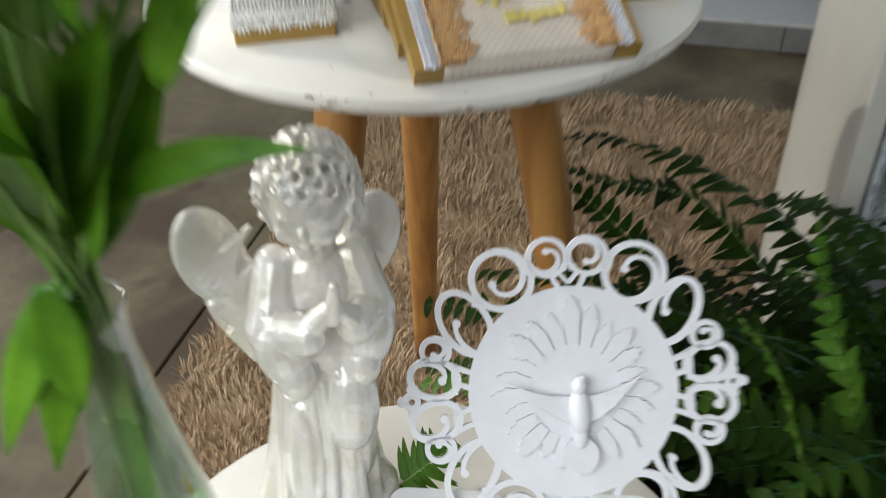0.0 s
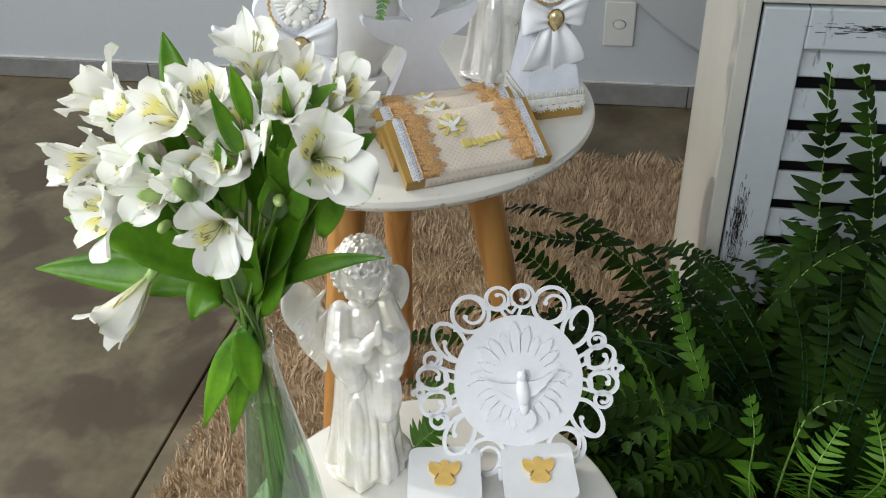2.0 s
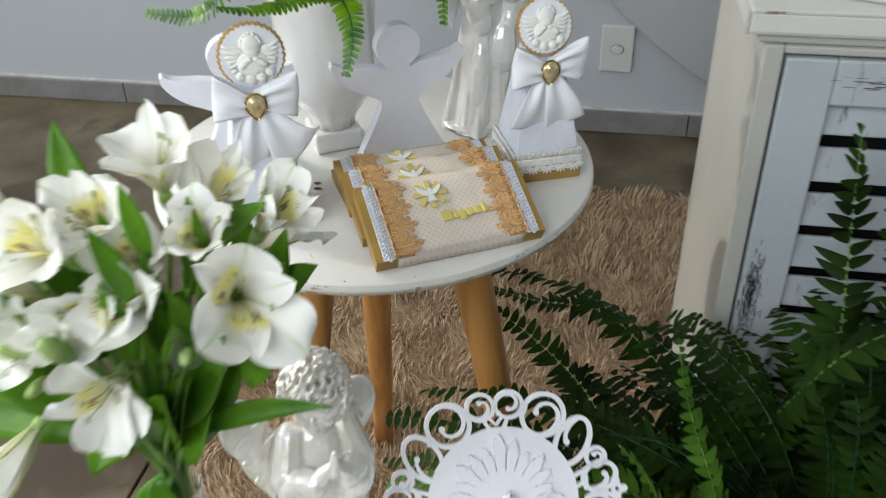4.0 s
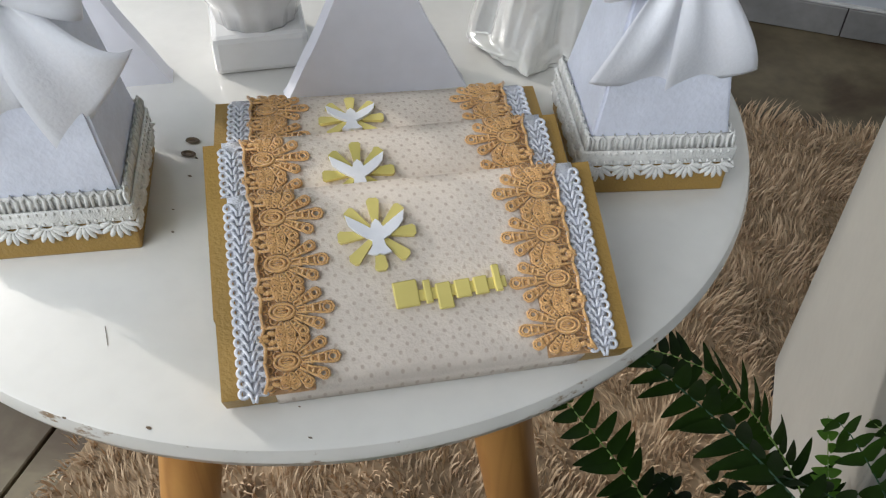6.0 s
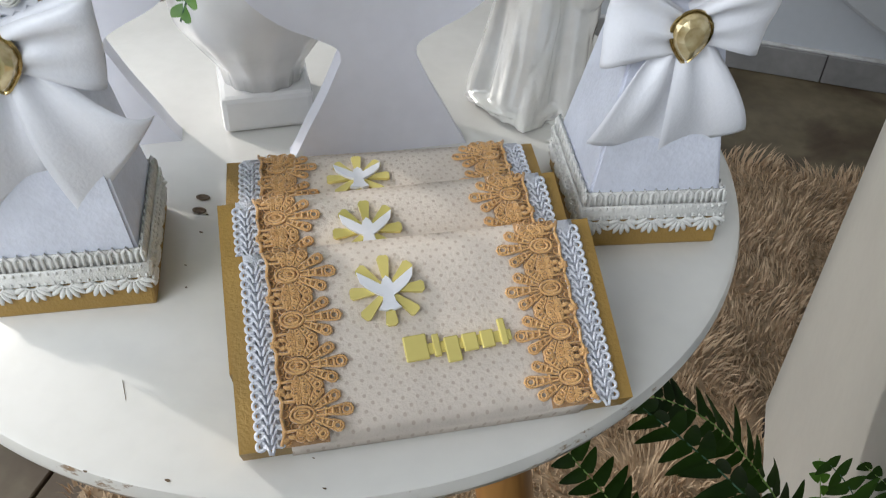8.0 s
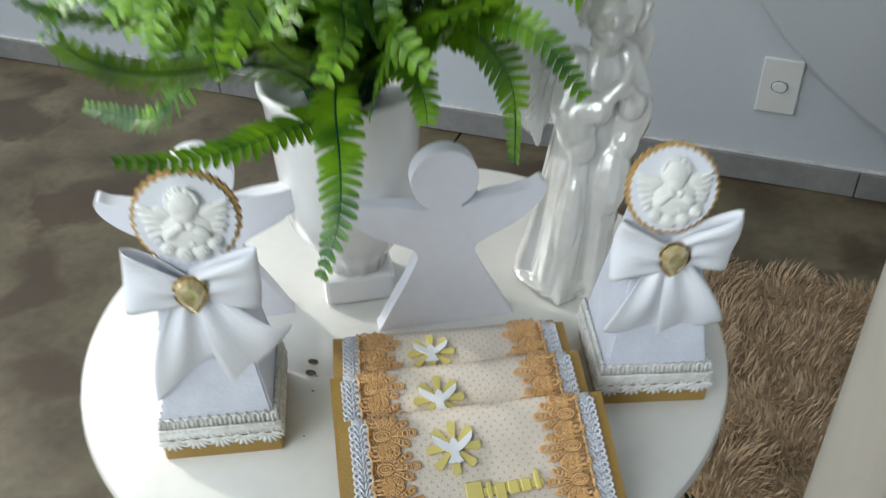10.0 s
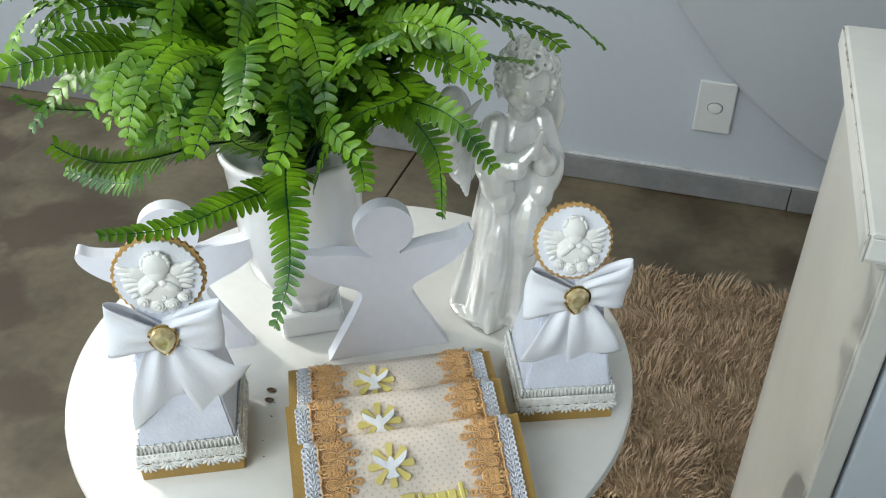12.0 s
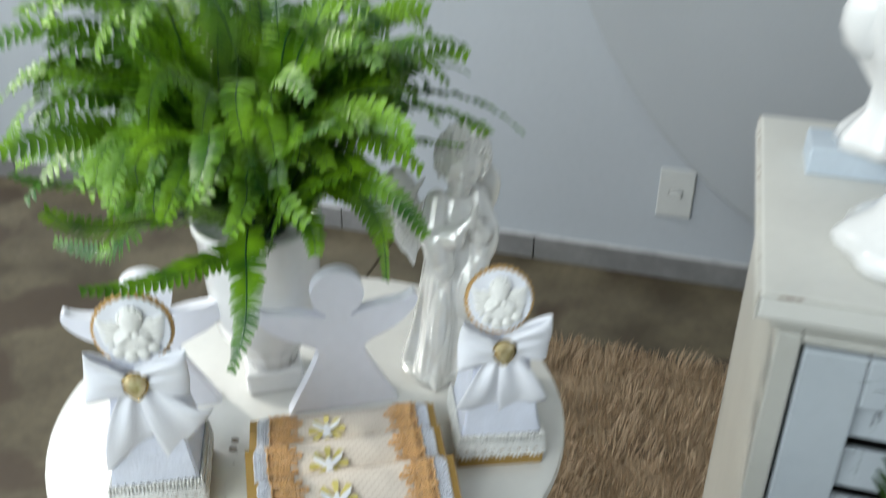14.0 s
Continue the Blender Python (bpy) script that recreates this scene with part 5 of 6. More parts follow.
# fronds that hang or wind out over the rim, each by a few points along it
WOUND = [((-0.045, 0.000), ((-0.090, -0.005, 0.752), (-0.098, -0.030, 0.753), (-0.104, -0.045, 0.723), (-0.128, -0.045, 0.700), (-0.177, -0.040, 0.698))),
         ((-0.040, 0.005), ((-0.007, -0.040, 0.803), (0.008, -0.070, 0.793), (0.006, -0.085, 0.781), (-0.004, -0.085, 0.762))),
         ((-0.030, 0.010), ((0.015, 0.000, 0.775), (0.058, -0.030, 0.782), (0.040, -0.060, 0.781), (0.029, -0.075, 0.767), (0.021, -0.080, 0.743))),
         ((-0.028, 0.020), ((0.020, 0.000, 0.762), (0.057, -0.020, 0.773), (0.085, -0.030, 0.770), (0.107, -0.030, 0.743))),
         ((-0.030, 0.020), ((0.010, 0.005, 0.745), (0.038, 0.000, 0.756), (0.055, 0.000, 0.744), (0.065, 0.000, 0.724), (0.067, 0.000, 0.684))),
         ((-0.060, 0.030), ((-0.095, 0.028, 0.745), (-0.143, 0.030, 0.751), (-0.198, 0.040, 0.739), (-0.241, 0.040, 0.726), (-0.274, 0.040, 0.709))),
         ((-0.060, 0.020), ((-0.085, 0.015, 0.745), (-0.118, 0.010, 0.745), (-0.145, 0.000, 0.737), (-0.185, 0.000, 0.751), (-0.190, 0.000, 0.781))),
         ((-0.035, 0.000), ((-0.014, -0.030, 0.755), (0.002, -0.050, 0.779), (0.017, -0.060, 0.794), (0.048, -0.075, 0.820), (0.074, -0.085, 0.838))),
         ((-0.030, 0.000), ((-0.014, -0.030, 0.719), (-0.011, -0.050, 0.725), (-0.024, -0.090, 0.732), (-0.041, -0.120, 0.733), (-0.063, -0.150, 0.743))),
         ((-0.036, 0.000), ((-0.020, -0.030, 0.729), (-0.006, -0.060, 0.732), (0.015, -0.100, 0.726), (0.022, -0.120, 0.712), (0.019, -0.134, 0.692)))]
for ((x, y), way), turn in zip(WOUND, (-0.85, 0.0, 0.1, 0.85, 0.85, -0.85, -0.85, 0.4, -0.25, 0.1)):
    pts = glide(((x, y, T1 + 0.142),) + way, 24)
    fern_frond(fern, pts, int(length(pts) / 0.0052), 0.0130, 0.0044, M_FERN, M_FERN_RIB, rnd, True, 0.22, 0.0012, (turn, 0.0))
# shorter ones by their tips and the height of their arch
led = [((-0.010, -0.075, 0.758), 0.06), ((0.033, -0.040, 0.722), 0.06), ((-0.090, -0.030, 0.722), 0.06),
       ((-0.060, -0.165, 0.803), 0.075), ((0.000, -0.132, 0.810), 0.07), ((-0.130, -0.110, 0.790), 0.085), ((0.055, -0.075, 0.785), 0.075),
       ((0.110, 0.045, 0.775), 0.10), ((-0.190, 0.060, 0.790), 0.10), ((-0.090, -0.060, 0.770), 0.06)]
for tip, arch in led:
    tip = Vector(tip)
    flat = Vector((tip.x - base.x, tip.y - base.y, 0))
    a = base + flat.normalized() * 0.018
    side = Vector((-flat.y, flat.x, 0)) * rnd.uniform(-0.15, 0.15)
    pts = bezier(a, a + flat * 0.25 + Vector((0, 0, arch)) + side, base + flat * 0.82 + Vector((0, 0, arch * 0.75)) + side, tip, 14)
    fern_frond(fern, pts, int(length(pts) / 0.0049), 0.0138, 0.0046, M_FERN, M_FERN_RIB, rnd, True, 0.32)
for k in range(150):
    az = math.tau * (k * 0.381966) + rnd.uniform(-0.2, 0.2)
    rise = rnd.uniform(0.45, 1.0)
    ln = rnd.uniform(0.13, 0.208)
    out, up = ln * (1.0 - 0.55 * rise), ln * (0.25 + 0.85 * rise)
    u = Vector((math.cos(az), math.sin(az), 0))
    side = Vector((-u.y, u.x, 0)) * rnd.uniform(-0.085, 0.085)
    a = base + u * 0.02
    tip = a + u * out * rnd.uniform(0.9, 1.15) + Vector((0, 0, up * rnd.uniform(0.60, 1.0))) + side
    pts = bezier(a, a + u * out * 0.15 + Vector((0, 0, up * 0.75)) - side * 0.4, a + u * out * 0.65 + Vector((0, 0, up * 1.10)) + side * 1.2, tip, 14)
    fern_frond(fern, pts, int(ln / 0.0049), rnd.uniform(0.0140, 0.0168), 0.0048, M_FERN, M_FERN_RIB, rnd, True, 0.32)

# live Boston fern in a dark planter on the rug
boston = thing("boston_fern", pose(0, 0, 0), "large dark green Boston fern in a dark planter on the rug", "potted plant")
QX, QY, QZ = 0.44, -0.20, 0.235
b = lathe(B(), [(0, 0.011), (0.085, 0.011), (0.095, 0.03), (0.118, 0.20), (0.124, 0.215), (0.124, 0.235), (0.115, 0.235), (0.108, 0.20), (0, 0.20)], 40)
bmesh.ops.translate(b, vec=(QX, QY, 0), verts=b.verts)
part("planter", b, M_PLANTER, boston, "dark round planter", True)
b = lathe(B(), [(0, 0.195), (0.107, 0.199), (0.107, 0.203), (0, 0.210)], 30)
bmesh.ops.translate(b, vec=(QX, QY, 0), verts=b.verts)
part("soil", b, M_SOIL, boston)
rnd = random.Random(21)
root = Vector((QX, QY, QZ))
# fronds that can be told apart: points along each, leaflet length and width, young or old leaf
TOLD = [(((0.380, -0.060, 0.220), (0.320, 0.020, 0.265), (0.2845, 0.070, 0.288), (0.2225, 0.080, 0.340), (0.1505, 0.080, 0.347), (0.100, 0.080, 0.358)), 0.029, 0.0082, False),
        (((0.340, -0.140, 0.250), (0.251, -0.090, 0.304), (0.2055, -0.030, 0.329), (0.147, 0.000, 0.366), (0.109, 0.020, 0.376)), 0.030, 0.0098, False),
        (((0.400, -0.110, 0.200), (0.333, 0.000, 0.252), (0.316, 0.055, 0.285), (0.305, 0.088, 0.318)), 0.017, 0.0082, True),
        (((0.380, -0.220, 0.250), (0.336, -0.220, 0.319), (0.314, -0.200, 0.387), (0.292, -0.170, 0.434), (0.277, -0.150, 0.482)), 0.018, 0.0095, True),
        (((0.360, -0.250, 0.250), (0.296, -0.270, 0.332), (0.278, -0.270, 0.403), (0.253, -0.270, 0.466), (0.230, -0.270, 0.497)), 0.014, 0.0095, True),
        (((0.440, -0.100, 0.260), (0.432, -0.060, 0.342), (0.429, -0.030, 0.442), (0.423, 0.000, 0.534), (0.415, 0.010, 0.614)), 0.031, 0.0120, False),
        (((0.480, -0.090, 0.300), (0.471, -0.050, 0.470), (0.456, -0.030, 0.552), (0.436, -0.010, 0.623)), 0.029, 0.0120, False),
        (((0.400, -0.170, 0.260), (0.362, -0.120, 0.359), (0.394, -0.120, 0.450), (0.431, -0.110, 0.484), (0.480, -0.100, 0.505)), 0.040, 0.0140, False),
        (((0.400, -0.120, 0.300), (0.372, -0.050, 0.365), (0.350, 0.000, 0.380), (0.309, 0.040, 0.380)), 0.016, 0.0070, False),
        (((0.370, -0.270, 0.280), (0.347, -0.300, 0.376), (0.343, -0.300, 0.426), (0.335, -0.290, 0.460)), 0.020, 0.0090, True),
        (((0.400, -0.300, 0.340), (0.372, -0.360, 0.450), (0.381, -0.350, 0.477), (0.389, -0.340, 0.487)), 0.024, 0.0045, True),
        (((0.430, -0.290, 0.340), (0.427, -0.340, 0.435), (0.422, -0.330, 0.462), (0.414, -0.320, 0.484)), 0.020, 0.0045, True),
        (((0.370, -0.300, 0.360), (0.360, -0.340, 0.454), (0.366, -0.340, 0.494), (0.384, -0.340, 0.508), (0.408, -0.340, 0.494)), 0.014, 0.0080, False),
        (((0.470, -0.160, 0.300), (0.477, -0.100, 0.454), (0.453, -0.080, 0.479), (0.440, -0.060, 0.491)), 0.027, 0.0110, False)]
for way, ln, wide, young in TOLD:
    pts = glide(way, 22)
    fern_frond(boston, pts, int(length(pts) / max(0.0062, wide * 1.08)), ln, wide, M_BOSTON_NEW if young else M_BOSTON_SHADED, M_STEM, rnd, False, 0.15, 0.0011, (rnd.uniform(-0.2, 0.2), rnd.uniform(-0.2, 0.2)))
# (tip, arch, young leaf)
reach = [((0.098, 0.045, 0.405), 0.20, False), ((0.250, -0.045, 0.420), 0.17, False), ((0.020, -0.105, 0.330), 0.14, False), ((0.055, -0.095, 0.360), 0.15, False), ((0.030, -0.150, 0.290), 0.12, True), ((0.085, -0.130, 0.300), 0.10, False),
         ((0.000, -0.060, 0.215), 0.16, False), ((0.255, -0.210, 0.330), 0.07, False), ((0.215, -0.120, 0.360), 0.10, False), ((0.090, -0.170, 0.335), 0.12, True), ((0.130, -0.110, 0.300), 0.10, False), ((0.180, -0.160, 0.300), 0.10, False), ((0.120, -0.200, 0.250), 0.10, False),
         ((0.345, -0.330, 0.300), 0.08, False), ((0.470, -0.380, 0.380), 0.10, True), ((0.560, -0.050, 0.520), 0.12, False), ((0.600, -0.100, 0.540), 0.12, False), ((0.520, -0.060, 0.560), 0.12, False)]
thick = random.Random(77)
reach += [((thick.uniform(0.38, 0.68), thick.uniform(-0.12, 0.03), thick.uniform(0.24, 0.45)), thick.uniform(0.06, 0.12), False) for _ in range(60)]
for tip, arch, young in reach:
    tip = Vector(tip)
    flat = Vector((tip.x - root.x, tip.y - root.y, 0))
    a = root + flat.normalized() * 0.03
    pts = bezier(a, a + flat * 0.15 + Vector((0, 0, arch * 0.7 + max(0, tip.z - root.z) * 0.5)), root + flat * 0.72 + Vector((0, 0, arch * 0.35 + max(0, tip.z - root.z))), tip, 18)
    fern_frond(boston, pts, int(length(pts) / 0.0110), rnd.uniform(0.024, 0.032), 0.0095, M_BOSTON_NEW if young else M_BOSTON_SHADED, M_STEM if young else M_FERN_RIB, rnd, False, 0.2, 0.0012, (rnd.uniform(-0.2, 0.2), rnd.uniform(-0.3, 0.3)))
for k in range(260):
    az = math.tau * (k * 0.381966) + rnd.uniform(-0.25, 0.25)
    u = Vector((math.cos(az), math.sin(az), 0))
    ln = rnd.uniform(0.16, 0.32)
    rise = rnd.uniform(-0.15, 0.85)
    out, up = ln * (1 - 0.45 * max(0, rise)), ln * rise
    side = Vector((-u.y, u.x, 0)) * rnd.uniform(-0.06, 0.06)
    a = root + u * rnd.uniform(0.02, 0.09)
    tip = a + u * out + Vector((0, 0, up * 0.75)) + side
    tip.z = max(0.04, min(tip.z, 0.44))
    if tip.y > 0.045:
        tip.y = 0.045 - rnd.uniform(0, 0.02)
    pts = bezier(a, a + u * out * 0.2 + Vector((0, 0, max(0.05, up * 0.7))), a + u * out * 0.65 + Vector((0, 0, max(0.07, up * 0.95))) + side * 0.7, tip, 14)
    wave, ph = rnd.uniform(0.003, 0.009), rnd.uniform(0, 6)
    pts = [Vector((p.x + wave * math.sin(i * 0.7 + ph), min(p.y + wave * math.cos(i * 0.55 + ph), 0.045), p.z)) for i, p in enumerate(pts)]
    fern_frond(boston, pts, int(ln / 0.0112), rnd.uniform(0.021, 0.030), 0.0100, M_BOSTON_NEW if rnd.random() < 0.04 else M_BOSTON_SHADED, M_FERN_RIB, rnd, False, 0.22, 0.0012)

# cut sprig that lies on the low table behind the plaque
sprig = thing("fern_sprig", pose(0, 0, 0), "small cut fern sprig lying on the low table", "fern sprig")
fern_frond(sprig, bezier((0.0709, -0.3364, T2 + 0.0022), (0.0798, -0.3299, T2 + 0.010), (0.0915, -0.3211, T2 + 0.018), (0.1004, -0.3146, T2 + 0.024), 12), 11, 0.017, 0.0050, M_BOSTON_NEW, M_STEM, random.Random(2), False, 0.15, 0.0007)

# ---- flowers in a glass vase ----
VX, VY = 0.000, -0.424
vase = thing("glass_vase", pose(VX, VY, T2), "clear narrow-necked glass vase with water and stems", "vase")
b = lathe(B(), [(0, 0), (0.0265, 0), (0.0295, 0.004), (0.0295, 0.020), (0.0265, 0.055), (0.0205, 0.100), (0.0145, 0.142), (0.0112, 0.170), (0.0112, 0.182), (0.0124, 0.1895), (0.0120, 0.1908), (0.0108, 0.1895)], 56)
part("glass", b, M_GLASS, vase, "clear glass", True)
b = lathe(B(), [(0, 0.0075), (0.0264, 0.0085), (0.0274, 0.020), (0.0246, 0.055), (0.0187, 0.100), (0.0140, 0.135), (0, 0.135)], 48)
water = part("water", b, M_WATER, vase, "clear water", True)
for o in vase.children:
    o.visible_shadow = False

bouquet = thing("flower_bouquet", pose(0, 0, 0), "white alstroemeria bunch with yellow throats and green leaves", "flowers")
rnd = random.Random(31)
NECK = Vector((VX, VY, T2 + 0.184))


def petal(bm, ln, w, open_, curl, inner, uv, m, rnd):
    """A petal from the flower's throat outwards; the flower looks along +z."""
    rows = []
    for i in range(14):
        f = i / 13
        if inner:
            half = w / 2 * math.sin(math.pi * min(1.0, 0.10 + f * 0.86)) ** 0.9 * (0.7 + 0.25 * f) * (0.3 if i == 13 else 1)
        else:
            half = w / 2 * (0.14 + 0.86 * math.sin(math.pi / 2 * f / 0.70) ** 1.25 if f < 0.70 else math.sqrt(1 - ((f - 0.70) / 0.306) ** 2))
        ang = open_ * (0.25 + 0.75 * f) + curl * f * f
        r, z = (rows[-1][1] + math.sin(ang) * ln / 13, rows[-1][2] + math.cos(ang) * ln / 13) if rows else (0.0015, 0.0)
        rows.append((half, r, z, f))
    ph = rnd.uniform(0, 6)
    prev = None
    for half, r, z, f in rows:
        row = []
        for j in range(9):
            g = j / 8 * 2 - 1
            ruffle = (0.0030 * math.sin(8 * f + ph + 2 * g) * abs(g) + 0.0012 * math.sin(17 * f + 2 * ph) * g) * f
            v = bm.verts.new(m @ Vector((r - 0.10 * half * g * g, g * half, z + half * 0.32 * g * g + ruffle)))
            row.append((v, ((g + 1) / 2, f)))
        if prev:
            for j in range(8):
                q = (prev[j], prev[j + 1], row[j + 1], row[j])
                face = bm.faces.new([a for a, _ in q])
                for loop, (_, c) in zip(face.loops, q):
                    loop[uv].uv = c
        prev = row


def bloom(at, facing, size, opened, rnd):
    """An alstroemeria flower whose throat lies at `at`."""
    size *= 0.94
    m = look(at, Vector(at) - Vector(facing)) @ Matrix.Rotation(rnd.uniform(0, math.tau), 4, "Z")
    b = B()
    tube(b, [m @ Vector((0, 0, -0.012)), m @ Vector((0, 0, -0.004)), m @ Vector((0, 0, 0.002))], [0.0016, 0.0032, 0.0026], 8)
    head = part("bloom", b, M_BUD, bouquet, "white alstroemeria bloom", True)
    for k in range(6):
        inner = k % 2 == 1
        b = B()
        uv = b.loops.layers.uv.new("map")
        turn = Matrix.Rotation(math.tau * k / 6 + rnd.uniform(-0.2, 0.2), 4, "Z")
        if inner:
            petal(b, size * rnd.uniform(0.95, 1.12), size * rnd.uniform(0.44, 0.52), opened * rnd.uniform(0.5, 0.95), rnd.uniform(0.1, 0.7), True, uv, m @ turn, rnd)
        else:
            petal(b, size * rnd.uniform(0.88, 1.12), size * (0.44 + 0.34 * opened) * rnd.uniform(0.85, 1.15), opened * rnd.uniform(0.65, 1.25), rnd.uniform(-0.1, 1.0), False, uv, m @ turn @ Matrix.Rotation(rnd.uniform(-0.18, 0.18), 4, "X"), rnd)
        part("petal", b, M_PETAL_IN if inner and k != 3 else M_PETAL_OUT, head, smooth=True)
    for k in range(4):
        a = rnd.uniform(0, math.tau)
        b = B()
        pts = [m @ Vector((0.001 * math.cos(a), 0.001 * math.sin(a), 0)), m @ Vector((0.003 * math.cos(a), 0.003 * math.sin(a), size * 0.45)), m @ Vector((0.008 * math.cos(a), 0.008 * math.sin(a), size * 0.72))]
        tube(b, pts, [0.0004, 0.0004, 0.0003], 4)
        ball(b, pts[-1], (0.0009, 0.0009, 0.0018), None, 6, 4)
        part("stamen", b, M_STAMEN, head, smooth=True)
    return m @ Vector((0, 0, -0.012))


def lily_stem(end, r=0.0014, bend=0.02):
    end = Vector(end)
    mid = NECK.lerp(end, 0.45) + Vector((0, 0, bend))
    b = B()
    low = Vector((VX + rnd.uniform(-0.012, 0.012), VY + rnd.uniform(-0.012, 0.012), T2 + 0.012))
    n1 = NECK + Vector((rnd.uniform(-0.0055, 0.0055), rnd.uniform(-0.0055, 0.0055), 0))
    pts = [low, low.lerp(n1, 0.5) + Vector((0, 0, 0.0))] + bezier(n1, n1 + Vector((0, 0, 0.03)), mid, end, 9)
    tube(b, pts, r, 6)
    part("stem", b, M_STEM, bouquet, smooth=True)


# throat, facing, size, opened
blooms = [((-0.044, -0.420, 0.737), (-0.72, -0.12, 0.60), 0.042, 0.78), ((0.001, -0.455, 0.751), (-0.25, -0.58, 0.78), 0.035, 0.74), ((0.026, -0.420, 0.763), (0.08, -0.28, 0.92), 0.036, 0.85), ((0.065, -0.420, 0.748), (0.56, -0.20, 0.79), 0.032, 0.70),
          ((0.062, -0.446, 0.734), (0.55, -0.66, 0.50), 0.042, 0.78), ((0.020, -0.470, 0.708), (0.18, -0.95, 0.10), 0.034, 0.82), ((-0.032, -0.460, 0.706), (-0.62, -0.72, 0.18), 0.040, 0.72), ((-0.045, -0.450, 0.651), (-0.44, -0.77, -0.55), 0.046, 0.44),
          ((-0.019, -0.450, 0.727), (-0.47, -0.66, 0.52), 0.036, 0.62), ((0.023, -0.440, 0.741), (0.22, -0.60, 0.66), 0.034, 0.50), ((0.012, -0.460, 0.735), (0.27, -0.91, 0.39), 0.033, 0.50), ((0.036, -0.410, 0.747), (0.40, -0.15, 0.75), 0.034, 0.62),
          ((0.004, -0.475, 0.728), (0.10, -0.70, 0.60), 0.024, 0.12), ((-0.040, -0.430, 0.715), (-0.90, -0.30, 0.25), 0.038, 0.60), ((-0.052, -0.445, 0.722), (-0.80, -0.55, 0.20), 0.036, 0.55), ((-0.006, -0.462, 0.722), (-0.35, -0.85, 0.35), 0.034, 0.46), ((0.010, -0.440, 0.750), (0.05, -0.45, 0.90), 0.034, 0.55), ((-0.026, -0.440, 0.740), (-0.55, -0.40, 0.73), 0.034, 0.50), ((0.048, -0.436, 0.748), (0.25, -0.55, 0.80), 0.032, 0.45),
          ((0.034, -0.458, 0.738), (-0.15, -0.80, 0.50), 0.036, 0.58), ((0.020, -0.385, 0.725), (0.2, 0.8, 0.6), 0.036, 0.6), ((-0.030, -0.385, 0.710), (-0.6, 0.7, 0.3), 0.036, 0.6), ((0.050, -0.395, 0.720), (0.7, 0.5, 0.4), 0.034, 0.6)]
for at, facing, size, opened in blooms:
    lily_stem(bloom(at, facing, size, opened, rnd))
for at, d, s in (((0.013, -0.492, 0.738), (0, -0.6, 0.8), 1.2), ((-0.010, -0.484, 0.728), (-0.4, -0.7, 0.5), 0.9), ((-0.006, -0.486, 0.712), (0.1, -0.9, 0.2), 0.75), ((0.050, -0.470, 0.722), (0.3, -0.8, 0.3), 0.85), ((0.046, -0.440, 0.752), (0.3, -0.4, 0.9), 0.8), ((0.076, -0.436, 0.728), (0.6, -0.3, 0.8), 0.9), ((0.055, -0.415, 0.758), (0.4, 0, 0.9), 0.6)):
    d = Vector(d).normalized()
    b = B()
    ball(b, Vector(at), (0.0038 * s, 0.0038 * s, 0.0095 * s), d.to_track_quat("Z", "Y").to_matrix().to_4x4(), 10, 8)
    part("bud", b, M_BUD, bouquet, "closed green-white bud", True)
    lily_stem(Vector(at) - d * 0.009 * s, 0.001)


def lily_leaf(a, c, w, sag, twist=0.0):
    """A lance-shaped leaf from a to c."""
    a, c = Vector(a), Vector(c)
    mid = (a + c) / 2 + Vector((0, 0, sag))
    pts = bezier(a, a.lerp(mid, 0.66), c.lerp(mid, 0.66), c, 12)
    b = B()
    rows = []
    for i, p in enumerate(pts):
        f = i / 11
        t = (pts[min(i + 1, 11)] - pts[max(i - 1, 0)]).normalized()
        s = t.cross(Vector((0.25, -0.62, 0.74)))
        s = s.normalized() if s.length > 0.05 else Vector((1, 0, 0))
        s = Matrix.Rotation(twist, 3, t) @ s
        n = s.cross(t)
        h = w / 2 * math.sin(math.pi * (0.06 + 0.93 * f) ** 0.85) if f < 1 else 0.0003
        rows.append([p + s * h * g + n * abs(g) * h * 0.28 for g in (-1, -0.5, 0, 0.5, 1)])
    sheet(b, rows, 0.0003)
    part("leaf", b, M_LEAF, bouquet, smooth=True)


